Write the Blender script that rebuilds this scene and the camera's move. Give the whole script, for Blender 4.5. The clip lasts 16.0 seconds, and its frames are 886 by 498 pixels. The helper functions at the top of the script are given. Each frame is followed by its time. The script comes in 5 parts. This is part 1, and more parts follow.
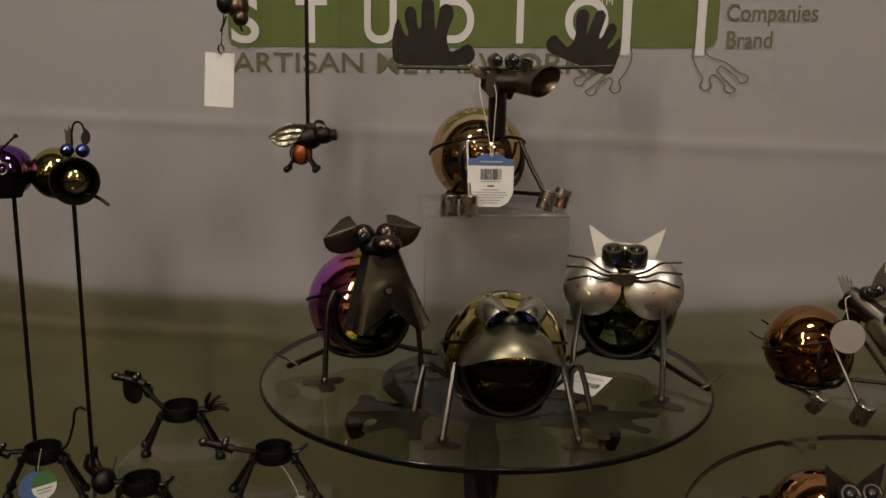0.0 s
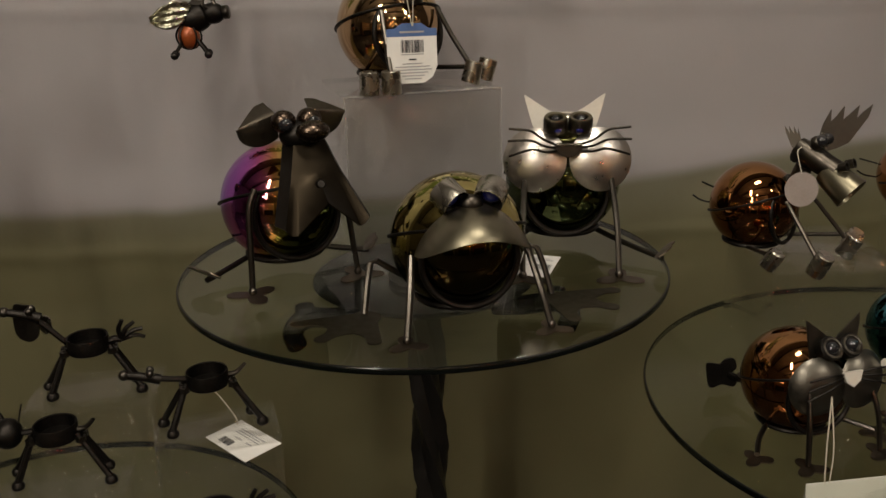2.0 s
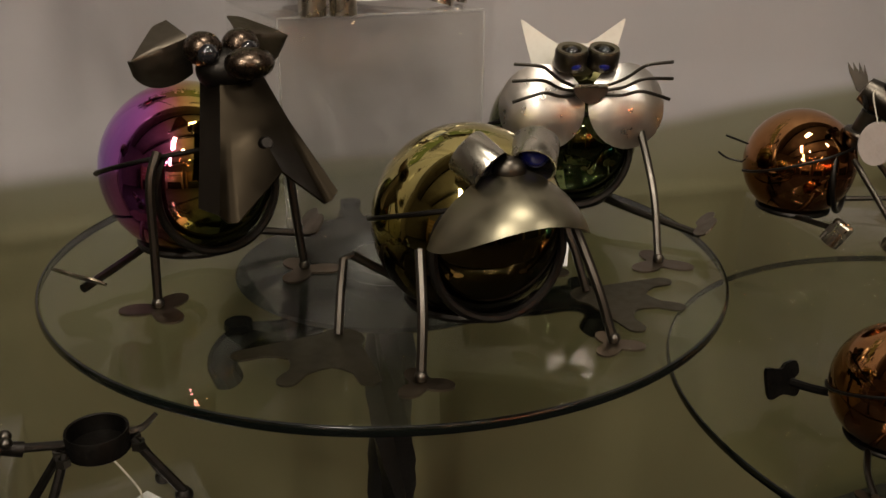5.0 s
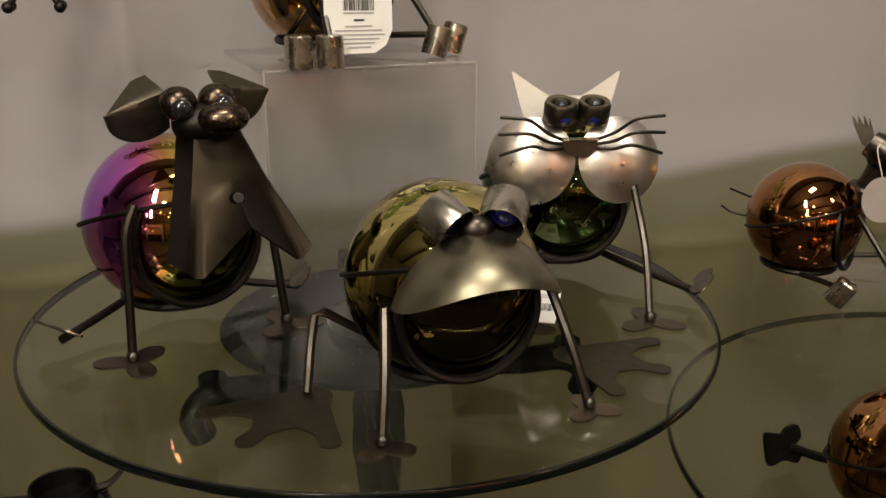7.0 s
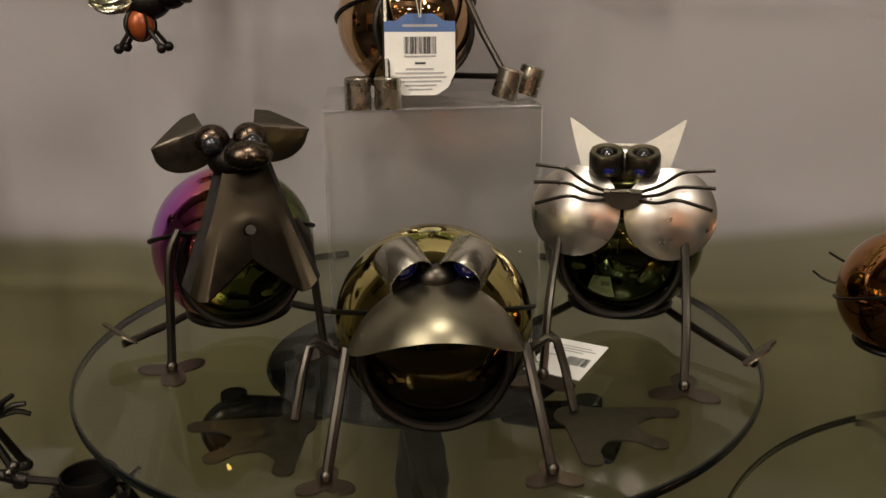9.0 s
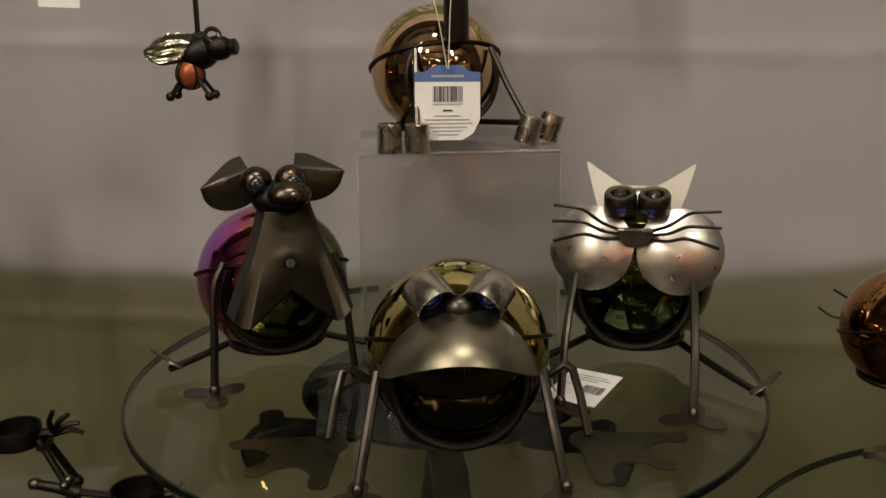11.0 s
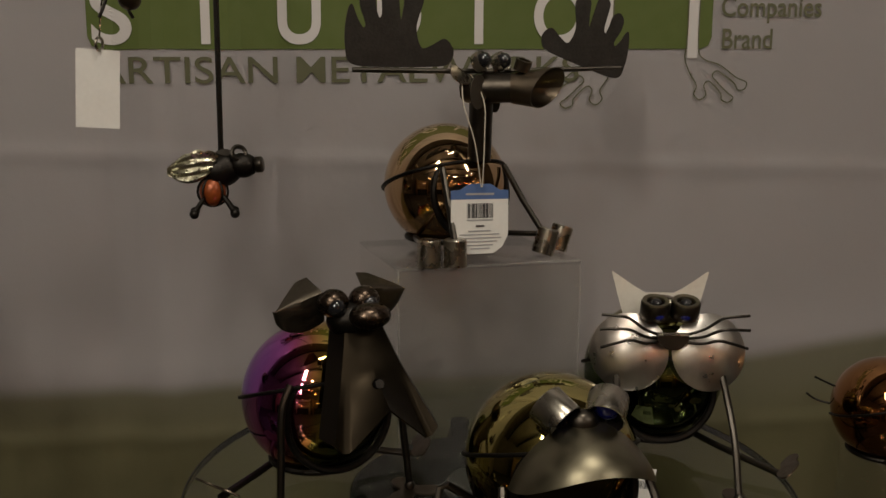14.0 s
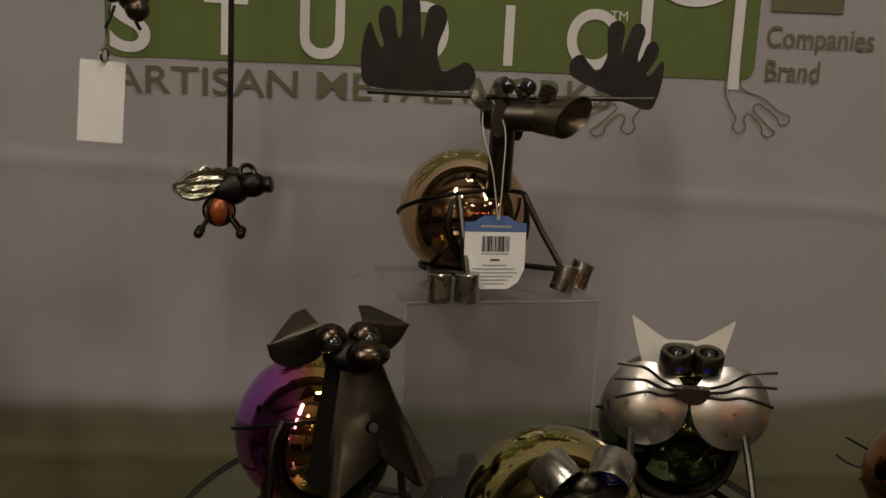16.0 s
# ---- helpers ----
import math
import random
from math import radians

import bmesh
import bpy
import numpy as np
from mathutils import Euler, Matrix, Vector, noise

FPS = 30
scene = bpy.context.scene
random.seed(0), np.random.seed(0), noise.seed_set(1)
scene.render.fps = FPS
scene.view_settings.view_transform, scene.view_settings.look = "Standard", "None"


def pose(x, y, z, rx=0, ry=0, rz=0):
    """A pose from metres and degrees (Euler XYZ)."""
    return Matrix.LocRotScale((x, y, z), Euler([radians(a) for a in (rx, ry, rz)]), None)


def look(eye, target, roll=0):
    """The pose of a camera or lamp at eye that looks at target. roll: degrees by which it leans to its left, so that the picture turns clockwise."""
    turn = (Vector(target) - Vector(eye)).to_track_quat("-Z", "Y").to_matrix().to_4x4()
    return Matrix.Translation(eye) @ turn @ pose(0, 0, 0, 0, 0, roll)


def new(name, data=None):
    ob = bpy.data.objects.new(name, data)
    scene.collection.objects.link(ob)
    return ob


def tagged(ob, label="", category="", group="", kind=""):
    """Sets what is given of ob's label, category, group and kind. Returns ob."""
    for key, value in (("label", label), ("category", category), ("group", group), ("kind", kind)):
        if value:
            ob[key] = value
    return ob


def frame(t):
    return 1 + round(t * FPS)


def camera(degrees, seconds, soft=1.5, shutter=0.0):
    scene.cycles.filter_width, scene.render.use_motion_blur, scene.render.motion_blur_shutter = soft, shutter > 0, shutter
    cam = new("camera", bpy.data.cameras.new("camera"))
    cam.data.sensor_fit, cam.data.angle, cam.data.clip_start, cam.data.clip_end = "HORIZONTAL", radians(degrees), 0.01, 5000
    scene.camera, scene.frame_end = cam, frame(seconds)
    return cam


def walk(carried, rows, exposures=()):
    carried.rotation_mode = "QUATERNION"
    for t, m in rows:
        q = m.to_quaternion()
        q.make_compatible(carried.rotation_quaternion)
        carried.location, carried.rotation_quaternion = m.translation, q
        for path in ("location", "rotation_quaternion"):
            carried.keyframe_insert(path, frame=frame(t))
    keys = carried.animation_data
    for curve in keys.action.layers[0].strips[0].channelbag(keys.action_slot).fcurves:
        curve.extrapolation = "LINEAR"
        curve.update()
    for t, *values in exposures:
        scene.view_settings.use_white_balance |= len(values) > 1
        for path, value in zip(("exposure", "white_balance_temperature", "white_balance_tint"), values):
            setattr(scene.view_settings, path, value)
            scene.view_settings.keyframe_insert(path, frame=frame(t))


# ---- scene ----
cam = camera(52.34, 16.0)
EXPOSURES = [(0.0, -0.05), (1.5, 0.02), (2.5, 0.26), (3.5, 0.50), (4.0, 0.43), (6.5, 0.78), (7.0, 0.80), (8.0, 0.70), (9.5, 0.48), (12.5, 0.07), (13.5, -0.27), (14.5, -0.53), (16.0, -0.46)]
PATH = [
    (0.0, -0.0185, -0.0387, 1.371, 78.215, -0.987, -0.964),
    (0.5, 0.001, -0.0374, 1.3638, 76.851, 0.085, 0.014),
    (1.0, 0.0234, -0.0403, 1.344, 75.235, 0.186, 0.692),
    (1.5, -0.008, -0.0139, 1.3396, 73.344, -0.129, -1.805),
    (2.0, -0.1005, 0.0545, 1.3376, 71.698, 1.478, -11.659),
    (2.5, -0.1727, 0.1163, 1.326, 70.124, 0.332, -17.741),
    (3.0, -0.201, 0.1553, 1.3109, 70.261, 0.578, -21.323),
    (3.5, -0.1722, 0.2473, 1.285, 69.218, -0.054, -22.202),
    (4.0, -0.1596, 0.2957, 1.2797, 68.714, -0.681, -21.9),
    (6.5, -0.1425, 0.3235, 1.2777, 70.143, -0.185, -22.743),
    (7.0, -0.1089, 0.3149, 1.2856, 71.376, -0.252, -19.137),
    (7.5, -0.0507, 0.302, 1.2931, 71.907, -0.19, -14.039),
    (8.0, 0.0018, 0.2993, 1.2956, 71.801, 0.684, -9.56),
    (8.5, 0.0318, 0.299, 1.2981, 71.917, 0.606, -4.587),
    (9.0, 0.0552, 0.2876, 1.2984, 72.93, 0.661, -1.427),
    (9.5, 0.0632, 0.2736, 1.3027, 74.093, 0.829, 0.567),
    (12.0, 0.0348, 0.2213, 1.3148, 76.15, 0.305, -0.121),
    (12.5, -0.0151, 0.2137, 1.3309, 76.977, -0.082, -5.687),
    (13.0, -0.0797, 0.224, 1.34, 78.351, 0.147, -10.006),
    (13.5, -0.1188, 0.2324, 1.3447, 79.636, -0.153, -12.391),
    (14.0, -0.1507, 0.2392, 1.3441, 80.259, -0.35, -13.232),
    (14.5, -0.165, 0.2483, 1.3422, 80.135, -0.72, -14.865),
    (15.0, -0.1746, 0.2517, 1.3498, 80.216, -1.55, -15.521),
    (15.5, -0.1507, 0.2642, 1.3594, 79.136, -1.836, -13.024),
    (16.0, -0.1196, 0.2735, 1.3611, 80.468, -2.762, -10.181),
]
walk(cam, [(t, pose(x, y, z, rx, ry, rz)) for t, x, y, z, rx, ry, rz in PATH], EXPOSURES)

# ---------------------------------------------------------------- light
world = bpy.data.worlds.new("world")
scene.world = world
world.use_nodes = True
world.node_tree.nodes["Background"].inputs[0].default_value = (0.95, 0.9, 0.85, 1)
world.node_tree.nodes["Background"].inputs[1].default_value = 0.03


def lamp(name, eye, target, sx, sy, watts, color):
    d = bpy.data.lights.new(name, "AREA")
    d.shape, d.size, d.size_y, d.energy, d.color = "RECTANGLE", sx, sy, watts, color
    ob = new(name, d)
    ob.matrix_world = look(eye, target)
    return ob


WARM = (0.965, 0.865, 0.73)
lamp("hall_light_key", (-0.85, -0.45, 2.75), (0.0, 1.0, 1.15), 0.16, 0.62, 16.0, WARM)
lamp("hall_light_second", (1.5, -1.2, 3.0), (0.0, 1.0, 1.1), 0.14, 0.7, 14.5, WARM)
lamp("hall_light_third", (-2.2, -2.6, 3.1), (0.0, 1.0, 1.1), 0.2, 1.2, 23.0, WARM)
lamp("hall_light_back", (0.2, 0.25, 3.2), (0.0, 1.0, 1.0), 0.5, 0.25, 15.5, WARM)
# Unseen point lamps, added to brighten the hall's ceiling and walls.
for px, py in ((-3.2, -3.4), (0.5, -4.4), (3.2, -2.8), (-0.7, -1.7)):
    d = bpy.data.lights.new("hall_fill_light", "POINT")
    d.energy, d.color, d.shadow_soft_size = 27.0, WARM, 0.07
    new("hall_fill_light", d).location = (px, py, 3.25)

# ---------------------------------------------------------------- materials


def material(name, color, rough=0.5, metal=0.0, spots=None, scale=60.0, amount=0.35, bump=0.0, bump_scale=300.0,
             rough_var=0.15, coat=0.0):
    """A principled surface with stains at two scales and a fine relief."""
    m = bpy.data.materials.new(name)
    m.use_nodes = True
    t = m.node_tree
    b = t.nodes["Principled BSDF"]
    tc = t.nodes.new("ShaderNodeTexCoord")
    big = t.nodes.new("ShaderNodeTexNoise")
    big.inputs["Scale"].default_value, big.inputs["Detail"].default_value = scale, 6
    fine = t.nodes.new("ShaderNodeTexNoise")
    fine.inputs["Scale"].default_value, fine.inputs["Detail"].default_value = scale * 7, 4
    for n in (big, fine):
        t.links.new(tc.outputs["Object"], n.inputs["Vector"])
    mix = t.nodes.new("ShaderNodeMix")
    mix.data_type = "RGBA"
    mix.inputs[6].default_value = (*color, 1)
    mix.inputs[7].default_value = (*(spots or [c * 0.55 for c in color]), 1)
    add = t.nodes.new("ShaderNodeMath")
    add.operation = "MULTIPLY_ADD"
    t.links.new(fine.outputs[0], add.inputs[0])
    add.inputs[1].default_value = 0.5
    t.links.new(big.outputs[0], add.inputs[2])
    ramp = t.nodes.new("ShaderNodeMapRange")
    ramp.inputs[1].default_value, ramp.inputs[2].default_value = 0.6, 1.0
    ramp.inputs[3].default_value, ramp.inputs[4].default_value = 0.0, amount
    t.links.new(add.outputs[0], ramp.inputs[0])
    t.links.new(ramp.outputs[0], mix.inputs[0])
    t.links.new(mix.outputs[2], b.inputs["Base Color"])
    rr = t.nodes.new("ShaderNodeMapRange")
    rr.inputs[1].default_value, rr.inputs[2].default_value = 0.3, 0.7
    rr.inputs[3].default_value, rr.inputs[4].default_value = max(0.0, rough - rough_var / 2), min(1.0, rough + rough_var / 2)
    t.links.new(fine.outputs[0], rr.inputs[0])
    t.links.new(rr.outputs[0], b.inputs["Roughness"])
    b.inputs["Metallic"].default_value = metal
    b.inputs["Coat Weight"].default_value = coat
    if bump:
        bn = t.nodes.new("ShaderNodeTexNoise")
        bn.inputs["Scale"].default_value, bn.inputs["Detail"].default_value = bump_scale, 5
        t.links.new(tc.outputs["Object"], bn.inputs["Vector"])
        bp = t.nodes.new("ShaderNodeBump")
        bp.inputs["Strength"].default_value, bp.inputs["Distance"].default_value = bump, 0.001
        t.links.new(bn.outputs[0], bp.inputs["Height"])
        t.links.new(bp.outputs[0], b.inputs["Normal"])
    return m


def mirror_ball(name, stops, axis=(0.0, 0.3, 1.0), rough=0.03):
    """Metal-coated glass, coloured along axis from darker low, front stops to paler ones, with faint smudges."""
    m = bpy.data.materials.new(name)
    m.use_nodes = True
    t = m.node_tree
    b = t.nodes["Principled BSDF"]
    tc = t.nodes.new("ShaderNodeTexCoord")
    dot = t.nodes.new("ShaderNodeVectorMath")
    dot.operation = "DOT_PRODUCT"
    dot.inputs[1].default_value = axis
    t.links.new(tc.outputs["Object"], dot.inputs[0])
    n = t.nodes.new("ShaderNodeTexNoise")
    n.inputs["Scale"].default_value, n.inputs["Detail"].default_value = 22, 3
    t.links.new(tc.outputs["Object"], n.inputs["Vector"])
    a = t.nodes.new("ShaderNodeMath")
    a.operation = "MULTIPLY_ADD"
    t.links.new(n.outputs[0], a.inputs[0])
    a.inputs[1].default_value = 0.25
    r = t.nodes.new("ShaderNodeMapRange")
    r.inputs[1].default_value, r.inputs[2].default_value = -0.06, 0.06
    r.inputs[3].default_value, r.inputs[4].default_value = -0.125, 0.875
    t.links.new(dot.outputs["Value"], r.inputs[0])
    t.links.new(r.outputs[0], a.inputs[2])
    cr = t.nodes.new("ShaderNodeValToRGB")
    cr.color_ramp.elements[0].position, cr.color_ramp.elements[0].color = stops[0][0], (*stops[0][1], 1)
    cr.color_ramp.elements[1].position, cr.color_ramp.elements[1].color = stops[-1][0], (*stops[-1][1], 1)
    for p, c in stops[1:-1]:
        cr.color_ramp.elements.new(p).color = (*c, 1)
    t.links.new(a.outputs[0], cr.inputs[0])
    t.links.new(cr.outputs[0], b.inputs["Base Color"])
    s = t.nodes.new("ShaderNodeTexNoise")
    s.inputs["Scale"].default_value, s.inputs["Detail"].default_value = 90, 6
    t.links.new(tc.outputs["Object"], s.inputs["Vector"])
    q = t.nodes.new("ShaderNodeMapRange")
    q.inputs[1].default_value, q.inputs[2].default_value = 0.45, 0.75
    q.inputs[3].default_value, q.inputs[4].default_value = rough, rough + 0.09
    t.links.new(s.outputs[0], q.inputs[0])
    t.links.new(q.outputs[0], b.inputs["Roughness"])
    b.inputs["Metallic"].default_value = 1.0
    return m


def clear(name, tint, cloud=0.0, base=0.04, rough=0.0, graze=1.0):
    """Clear glass or plastic: it lets light through, mirrors more the flatter one looks at it, and carries a thin scuffed film."""
    m = bpy.data.materials.new(name)
    m.use_nodes = True
    t = m.node_tree
    t.nodes.remove(t.nodes["Principled BSDF"])
    tr, gl, df = t.nodes.new("ShaderNodeBsdfTransparent"), t.nodes.new("ShaderNodeBsdfGlossy"), t.nodes.new("ShaderNodeBsdfDiffuse")
    tr.inputs[0].default_value = (*tint, 1)
    gl.inputs[0].default_value, gl.inputs["Roughness"].default_value = (1, 1, 1, 1), rough
    df.inputs[0].default_value = (0.8, 0.8, 0.78, 1)
    lw = t.nodes.new("ShaderNodeLayerWeight")
    pw = t.nodes.new("ShaderNodeMath")
    pw.operation, pw.inputs[1].default_value = "POWER", 5.0
    t.links.new(lw.outputs["Facing"], pw.inputs[0])
    fr = t.nodes.new("ShaderNodeMath")
    fr.operation, fr.inputs[1].default_value, fr.inputs[2].default_value = "MULTIPLY_ADD", graze * (1.0 - base), base
    t.links.new(pw.outputs[0], fr.inputs[0])
    lw.inputs[0].default_value = 0.5
    tc, s, w = t.nodes.new("ShaderNodeTexCoord"), t.nodes.new("ShaderNodeTexNoise"), t.nodes.new("ShaderNodeMapRange")
    s.inputs["Scale"].default_value, s.inputs["Detail"].default_value = 30, 8
    t.links.new(tc.outputs["Object"], s.inputs["Vector"])
    w.inputs[1].default_value, w.inputs[2].default_value = 0.3, 0.8
    w.inputs[3].default_value, w.inputs[4].default_value = cloud * 0.5, cloud * 1.5
    t.links.new(s.outputs[0], w.inputs[0])
    film, mix = t.nodes.new("ShaderNodeMixShader"), t.nodes.new("ShaderNodeMixShader")
    t.links.new(w.outputs[0], film.inputs[0])
    t.links.new(tr.outputs[0], film.inputs[1])
    t.links.new(df.outputs[0], film.inputs[2])
    t.links.new(fr.outputs[0], mix.inputs[0])
    t.links.new(film.outputs[0], mix.inputs[1])
    t.links.new(gl.outputs[0], mix.inputs[2])
    t.links.new(mix.outputs[0], t.nodes["Material Output"].inputs[0])
    return m


def glowing(name, color, power):
    m = bpy.data.materials.new(name)
    m.use_nodes = True
    b = m.node_tree.nodes["Principled BSDF"]
    b.inputs["Base Color"].default_value = (0, 0, 0, 1)
    b.inputs["Emission Color"].default_value = (*color, 1)
    b.inputs["Emission Strength"].default_value = power
    return m


STEEL = material("dark_steel", (0.092, 0.083, 0.071), 0.33, 1.0, (0.06, 0.052, 0.043), 40, 0.6, 0.02, 400, 0.08)
EAR = material("grey_bronzed_sheet", (0.11, 0.095, 0.075), 0.42, 1.0, (0.07, 0.055, 0.042), 30, 0.6, 0.05, 200)
MUZZLE = material("dull_bronzed_sheet", (0.0245, 0.0190, 0.0125), 0.40, 1.0, (0.018, 0.0143, 0.010), 12, 0.5, 0.03, 200)
SATIN = material("satin_steel_sheet", (0.235, 0.213, 0.150), 0.36, 1.0, (0.165, 0.148, 0.10), 10, 0.5, 0.02, 300)
GUN = material("gunmetal_sheet", (0.085, 0.075, 0.062), 0.36, 1.0, (0.05, 0.042, 0.034), 20, 0.6, 0.05, 200)
KIT_STEEL = material("grey_steel_sheet", (0.15, 0.14, 0.118), 0.38, 1.0, (0.10, 0.09, 0.075), 24, 0.6, 0.04, 200)
SHEET = material("bronzed_sheet_steel", (0.15, 0.122, 0.09), 0.38, 1.0, (0.15, 0.115, 0.08), 14, 0.6, 0.04, 160)
BLACKENED = material("blackened_steel", (0.032, 0.029, 0.026), 0.46, 1.0, (0.02, 0.018, 0.016), 60, 0.8, 0.2, 420)
BRUSHED = material("brushed_steel", (0.46, 0.43, 0.365), 0.27, 1.0, (0.37, 0.335, 0.275), 12, 0.4, 0.02, 300)
PALE = material("pale_tin", (0.78, 0.75, 0.68), 0.45, 0.35, (0.62, 0.58, 0.5), 30, 0.5, 0.05, 300)
CHEEK = material("hammered_tin", (0.76, 0.735, 0.69), 0.33, 1.0, (0.56, 0.46, 0.39), 14, 0.7, 0.05, 70)
IRON = material("twisted_iron", (0.010, 0.009, 0.008), 0.40, 0.2, (0.006, 0.006, 0.005), 80, 0.8, 0.3, 200)
EYE = material("black_glass_bead", (0.012, 0.012, 0.014), 0.06, 0.0, None, 60, 0.2, coat=0.6)
BLUE = material("cobalt_glass_bead", (0.01, 0.015, 0.16), 0.08, 0.2, (0.0, 0.0, 0.05), 60, 0.4, coat=0.8)
CARD = material("white_card", (0.72, 0.71, 0.68), 0.6, 0.0, (0.6, 0.59, 0.56), 40, 0.4, 0.05, 700)
CARD_BLUE = material("blue_print", (0.07, 0.13, 0.30), 0.55, 0.0, None, 60, 0.2)
CARD_GREEN = material("green_print", (0.06, 0.16, 0.05), 0.55, 0.0, None, 60, 0.2)
INK = material("black_ink", (0.03, 0.03, 0.035), 0.6, 0.0, None, 60, 0.1)
INK_GREY = material("grey_ink", (0.33, 0.33, 0.34), 0.6, 0.0, None, 60, 0.1)
STRING = material("pale_string", (0.55, 0.5, 0.4), 0.8, 0.0, None, 200, 0.3)
PRINT_GREEN = material("banner_green_print", (0.085, 0.115, 0.022), 0.75, 0.0, (0.07, 0.10, 0.02), 6, 0.5)
PRINT_OLIVE = material("banner_olive_print", (0.10, 0.10, 0.052), 0.75, 0.0, None, 8, 0.2)
PRINT_WHITE = material("banner_white_print", (0.56, 0.54, 0.53), 0.75, 0.0, (0.5, 0.48, 0.47), 6, 0.4)
ORANGE = material("orange_enamel", (0.30, 0.07, 0.015), 0.35, 0.3, (0.12, 0.02, 0.005), 150, 0.6, 0.1, 300)
SILVER_LEAF = material("silvered_leaf_metal", (0.42, 0.41, 0.32), 0.3, 1.0, (0.3, 0.27, 0.16), 90, 0.6, 0.2, 300)
GLASS = clear("tempered_glass", (0.93, 0.955, 0.90), 0.0, 0.022, graze=0.7)
ENAMEL = material("black_enamel", (0.004, 0.004, 0.0042), 0.12, 0.0, None, 40, 0.2, rough_var=0.06)
ENAMEL.node_tree.nodes["Principled BSDF"].inputs["Specular IOR Level"].default_value = 0.1
WEB = material("greenish_bronzed_sheet", (0.088, 0.08, 0.055), 0.42, 1.0, (0.066, 0.058, 0.04), 20, 0.5, 0.04, 160)
DULL_CARD = material("dull_pale_card", (0.27, 0.23, 0.21), 0.7, 0.0, (0.20, 0.17, 0.15), 60, 0.5, 0.05, 500)
GLASS_EDGE = material("ground_glass_edge", (0.002, 0.0032, 0.0026), 0.16, 0.0, None, 60, 0.3)
ACRYLIC = clear("scuffed_acrylic", (0.955, 0.95, 0.945), 0.026, 0.018, 0.16)
CLEAN_ACRYLIC = clear("clean_acrylic", (0.985, 0.985, 0.98), 0.005, 0.025, 0.04)
EDGE_GLINT = clear("acrylic_edge_glint", (0.95, 0.95, 0.94), 0.11, 0.05, 0.2)
scene.cycles.transparent_max_bounces = 24
CARPET = material("dark_carpet", (0.03, 0.027, 0.024), 0.95, 0.0, (0.015, 0.014, 0.013), 20, 0.7, 0.4, 200)
HALL = material("dun_hall_paint", (0.17, 0.15, 0.125), 0.9, 0.0, None, 2, 0.5)
CEILING = material("pale_ceiling_tiles", (0.40, 0.365, 0.31), 0.9, 0.0, (0.24, 0.22, 0.185), 1.2, 0.7)
BOOTH_PALE = material("pale_booth_panel", (0.55, 0.51, 0.44), 0.8, 0.0, (0.42, 0.38, 0.31), 2, 0.6)
BOOTH_RED = material("maroon_booth_panel", (0.22, 0.06, 0.04), 0.8, 0.0, None, 2, 0.5)
BOOTH_TAN = material("tan_booth_panel", (0.36, 0.24, 0.12), 0.8, 0.0, None, 2, 0.5)
CLOTH = material("dark_table_cloth", (0.012, 0.0115, 0.010), 0.9, 0.0, None, 8, 0.4, 0.3, 300)

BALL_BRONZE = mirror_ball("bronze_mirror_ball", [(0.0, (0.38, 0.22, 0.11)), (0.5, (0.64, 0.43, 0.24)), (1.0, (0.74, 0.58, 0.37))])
# Rainbow and green: dark front stops paint in the dim surroundings they mirror.
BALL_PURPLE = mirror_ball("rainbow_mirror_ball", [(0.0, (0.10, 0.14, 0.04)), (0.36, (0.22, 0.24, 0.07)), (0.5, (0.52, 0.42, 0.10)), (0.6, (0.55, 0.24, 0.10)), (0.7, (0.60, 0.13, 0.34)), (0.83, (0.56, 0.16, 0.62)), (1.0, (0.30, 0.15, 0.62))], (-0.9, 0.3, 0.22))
# Gold: near-black low stops paint in the dark reflection under the lip.
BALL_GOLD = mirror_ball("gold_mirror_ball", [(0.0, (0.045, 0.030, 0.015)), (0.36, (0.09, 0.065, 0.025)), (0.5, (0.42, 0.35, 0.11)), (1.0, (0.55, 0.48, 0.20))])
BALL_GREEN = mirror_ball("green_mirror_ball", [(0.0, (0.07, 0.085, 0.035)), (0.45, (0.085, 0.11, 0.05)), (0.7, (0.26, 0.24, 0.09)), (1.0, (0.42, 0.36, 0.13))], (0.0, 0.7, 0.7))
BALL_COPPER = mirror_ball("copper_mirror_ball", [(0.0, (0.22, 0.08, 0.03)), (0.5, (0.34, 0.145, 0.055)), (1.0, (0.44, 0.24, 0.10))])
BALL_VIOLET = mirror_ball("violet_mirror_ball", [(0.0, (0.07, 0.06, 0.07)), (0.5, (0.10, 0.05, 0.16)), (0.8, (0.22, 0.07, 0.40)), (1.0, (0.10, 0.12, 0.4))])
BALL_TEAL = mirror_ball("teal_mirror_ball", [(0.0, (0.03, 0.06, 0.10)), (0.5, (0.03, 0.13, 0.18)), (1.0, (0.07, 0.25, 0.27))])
DOME = material("burnished_bronze_dome", (0.095, 0.07, 0.052), 0.28, 1.0, (0.05, 0.036, 0.027), 45, 0.7, 0.06, 220)
NOSE = material("bronzed_dome", (0.10, 0.075, 0.055), 0.36, 1.0, (0.12, 0.08, 0.05), 60, 0.6, 0.1, 260)

# ---------------------------------------------------------------- shaping


def part(name, bm, mat, parent=None, label="", smooth=True):
    me = bpy.data.meshes.new(name)
    bmesh.ops.recalc_face_normals(bm, faces=bm.faces)
    for f in bm.faces:
        f.smooth = smooth
    bm.to_mesh(me)
    bm.free()
    me.materials.append(mat)
    if smooth:
        me.set_sharp_from_angle(angle=radians(42))
    ob = new(name, me)
    if parent:
        ob.parent = parent
    if label:
        tagged(ob, label)
    return ob


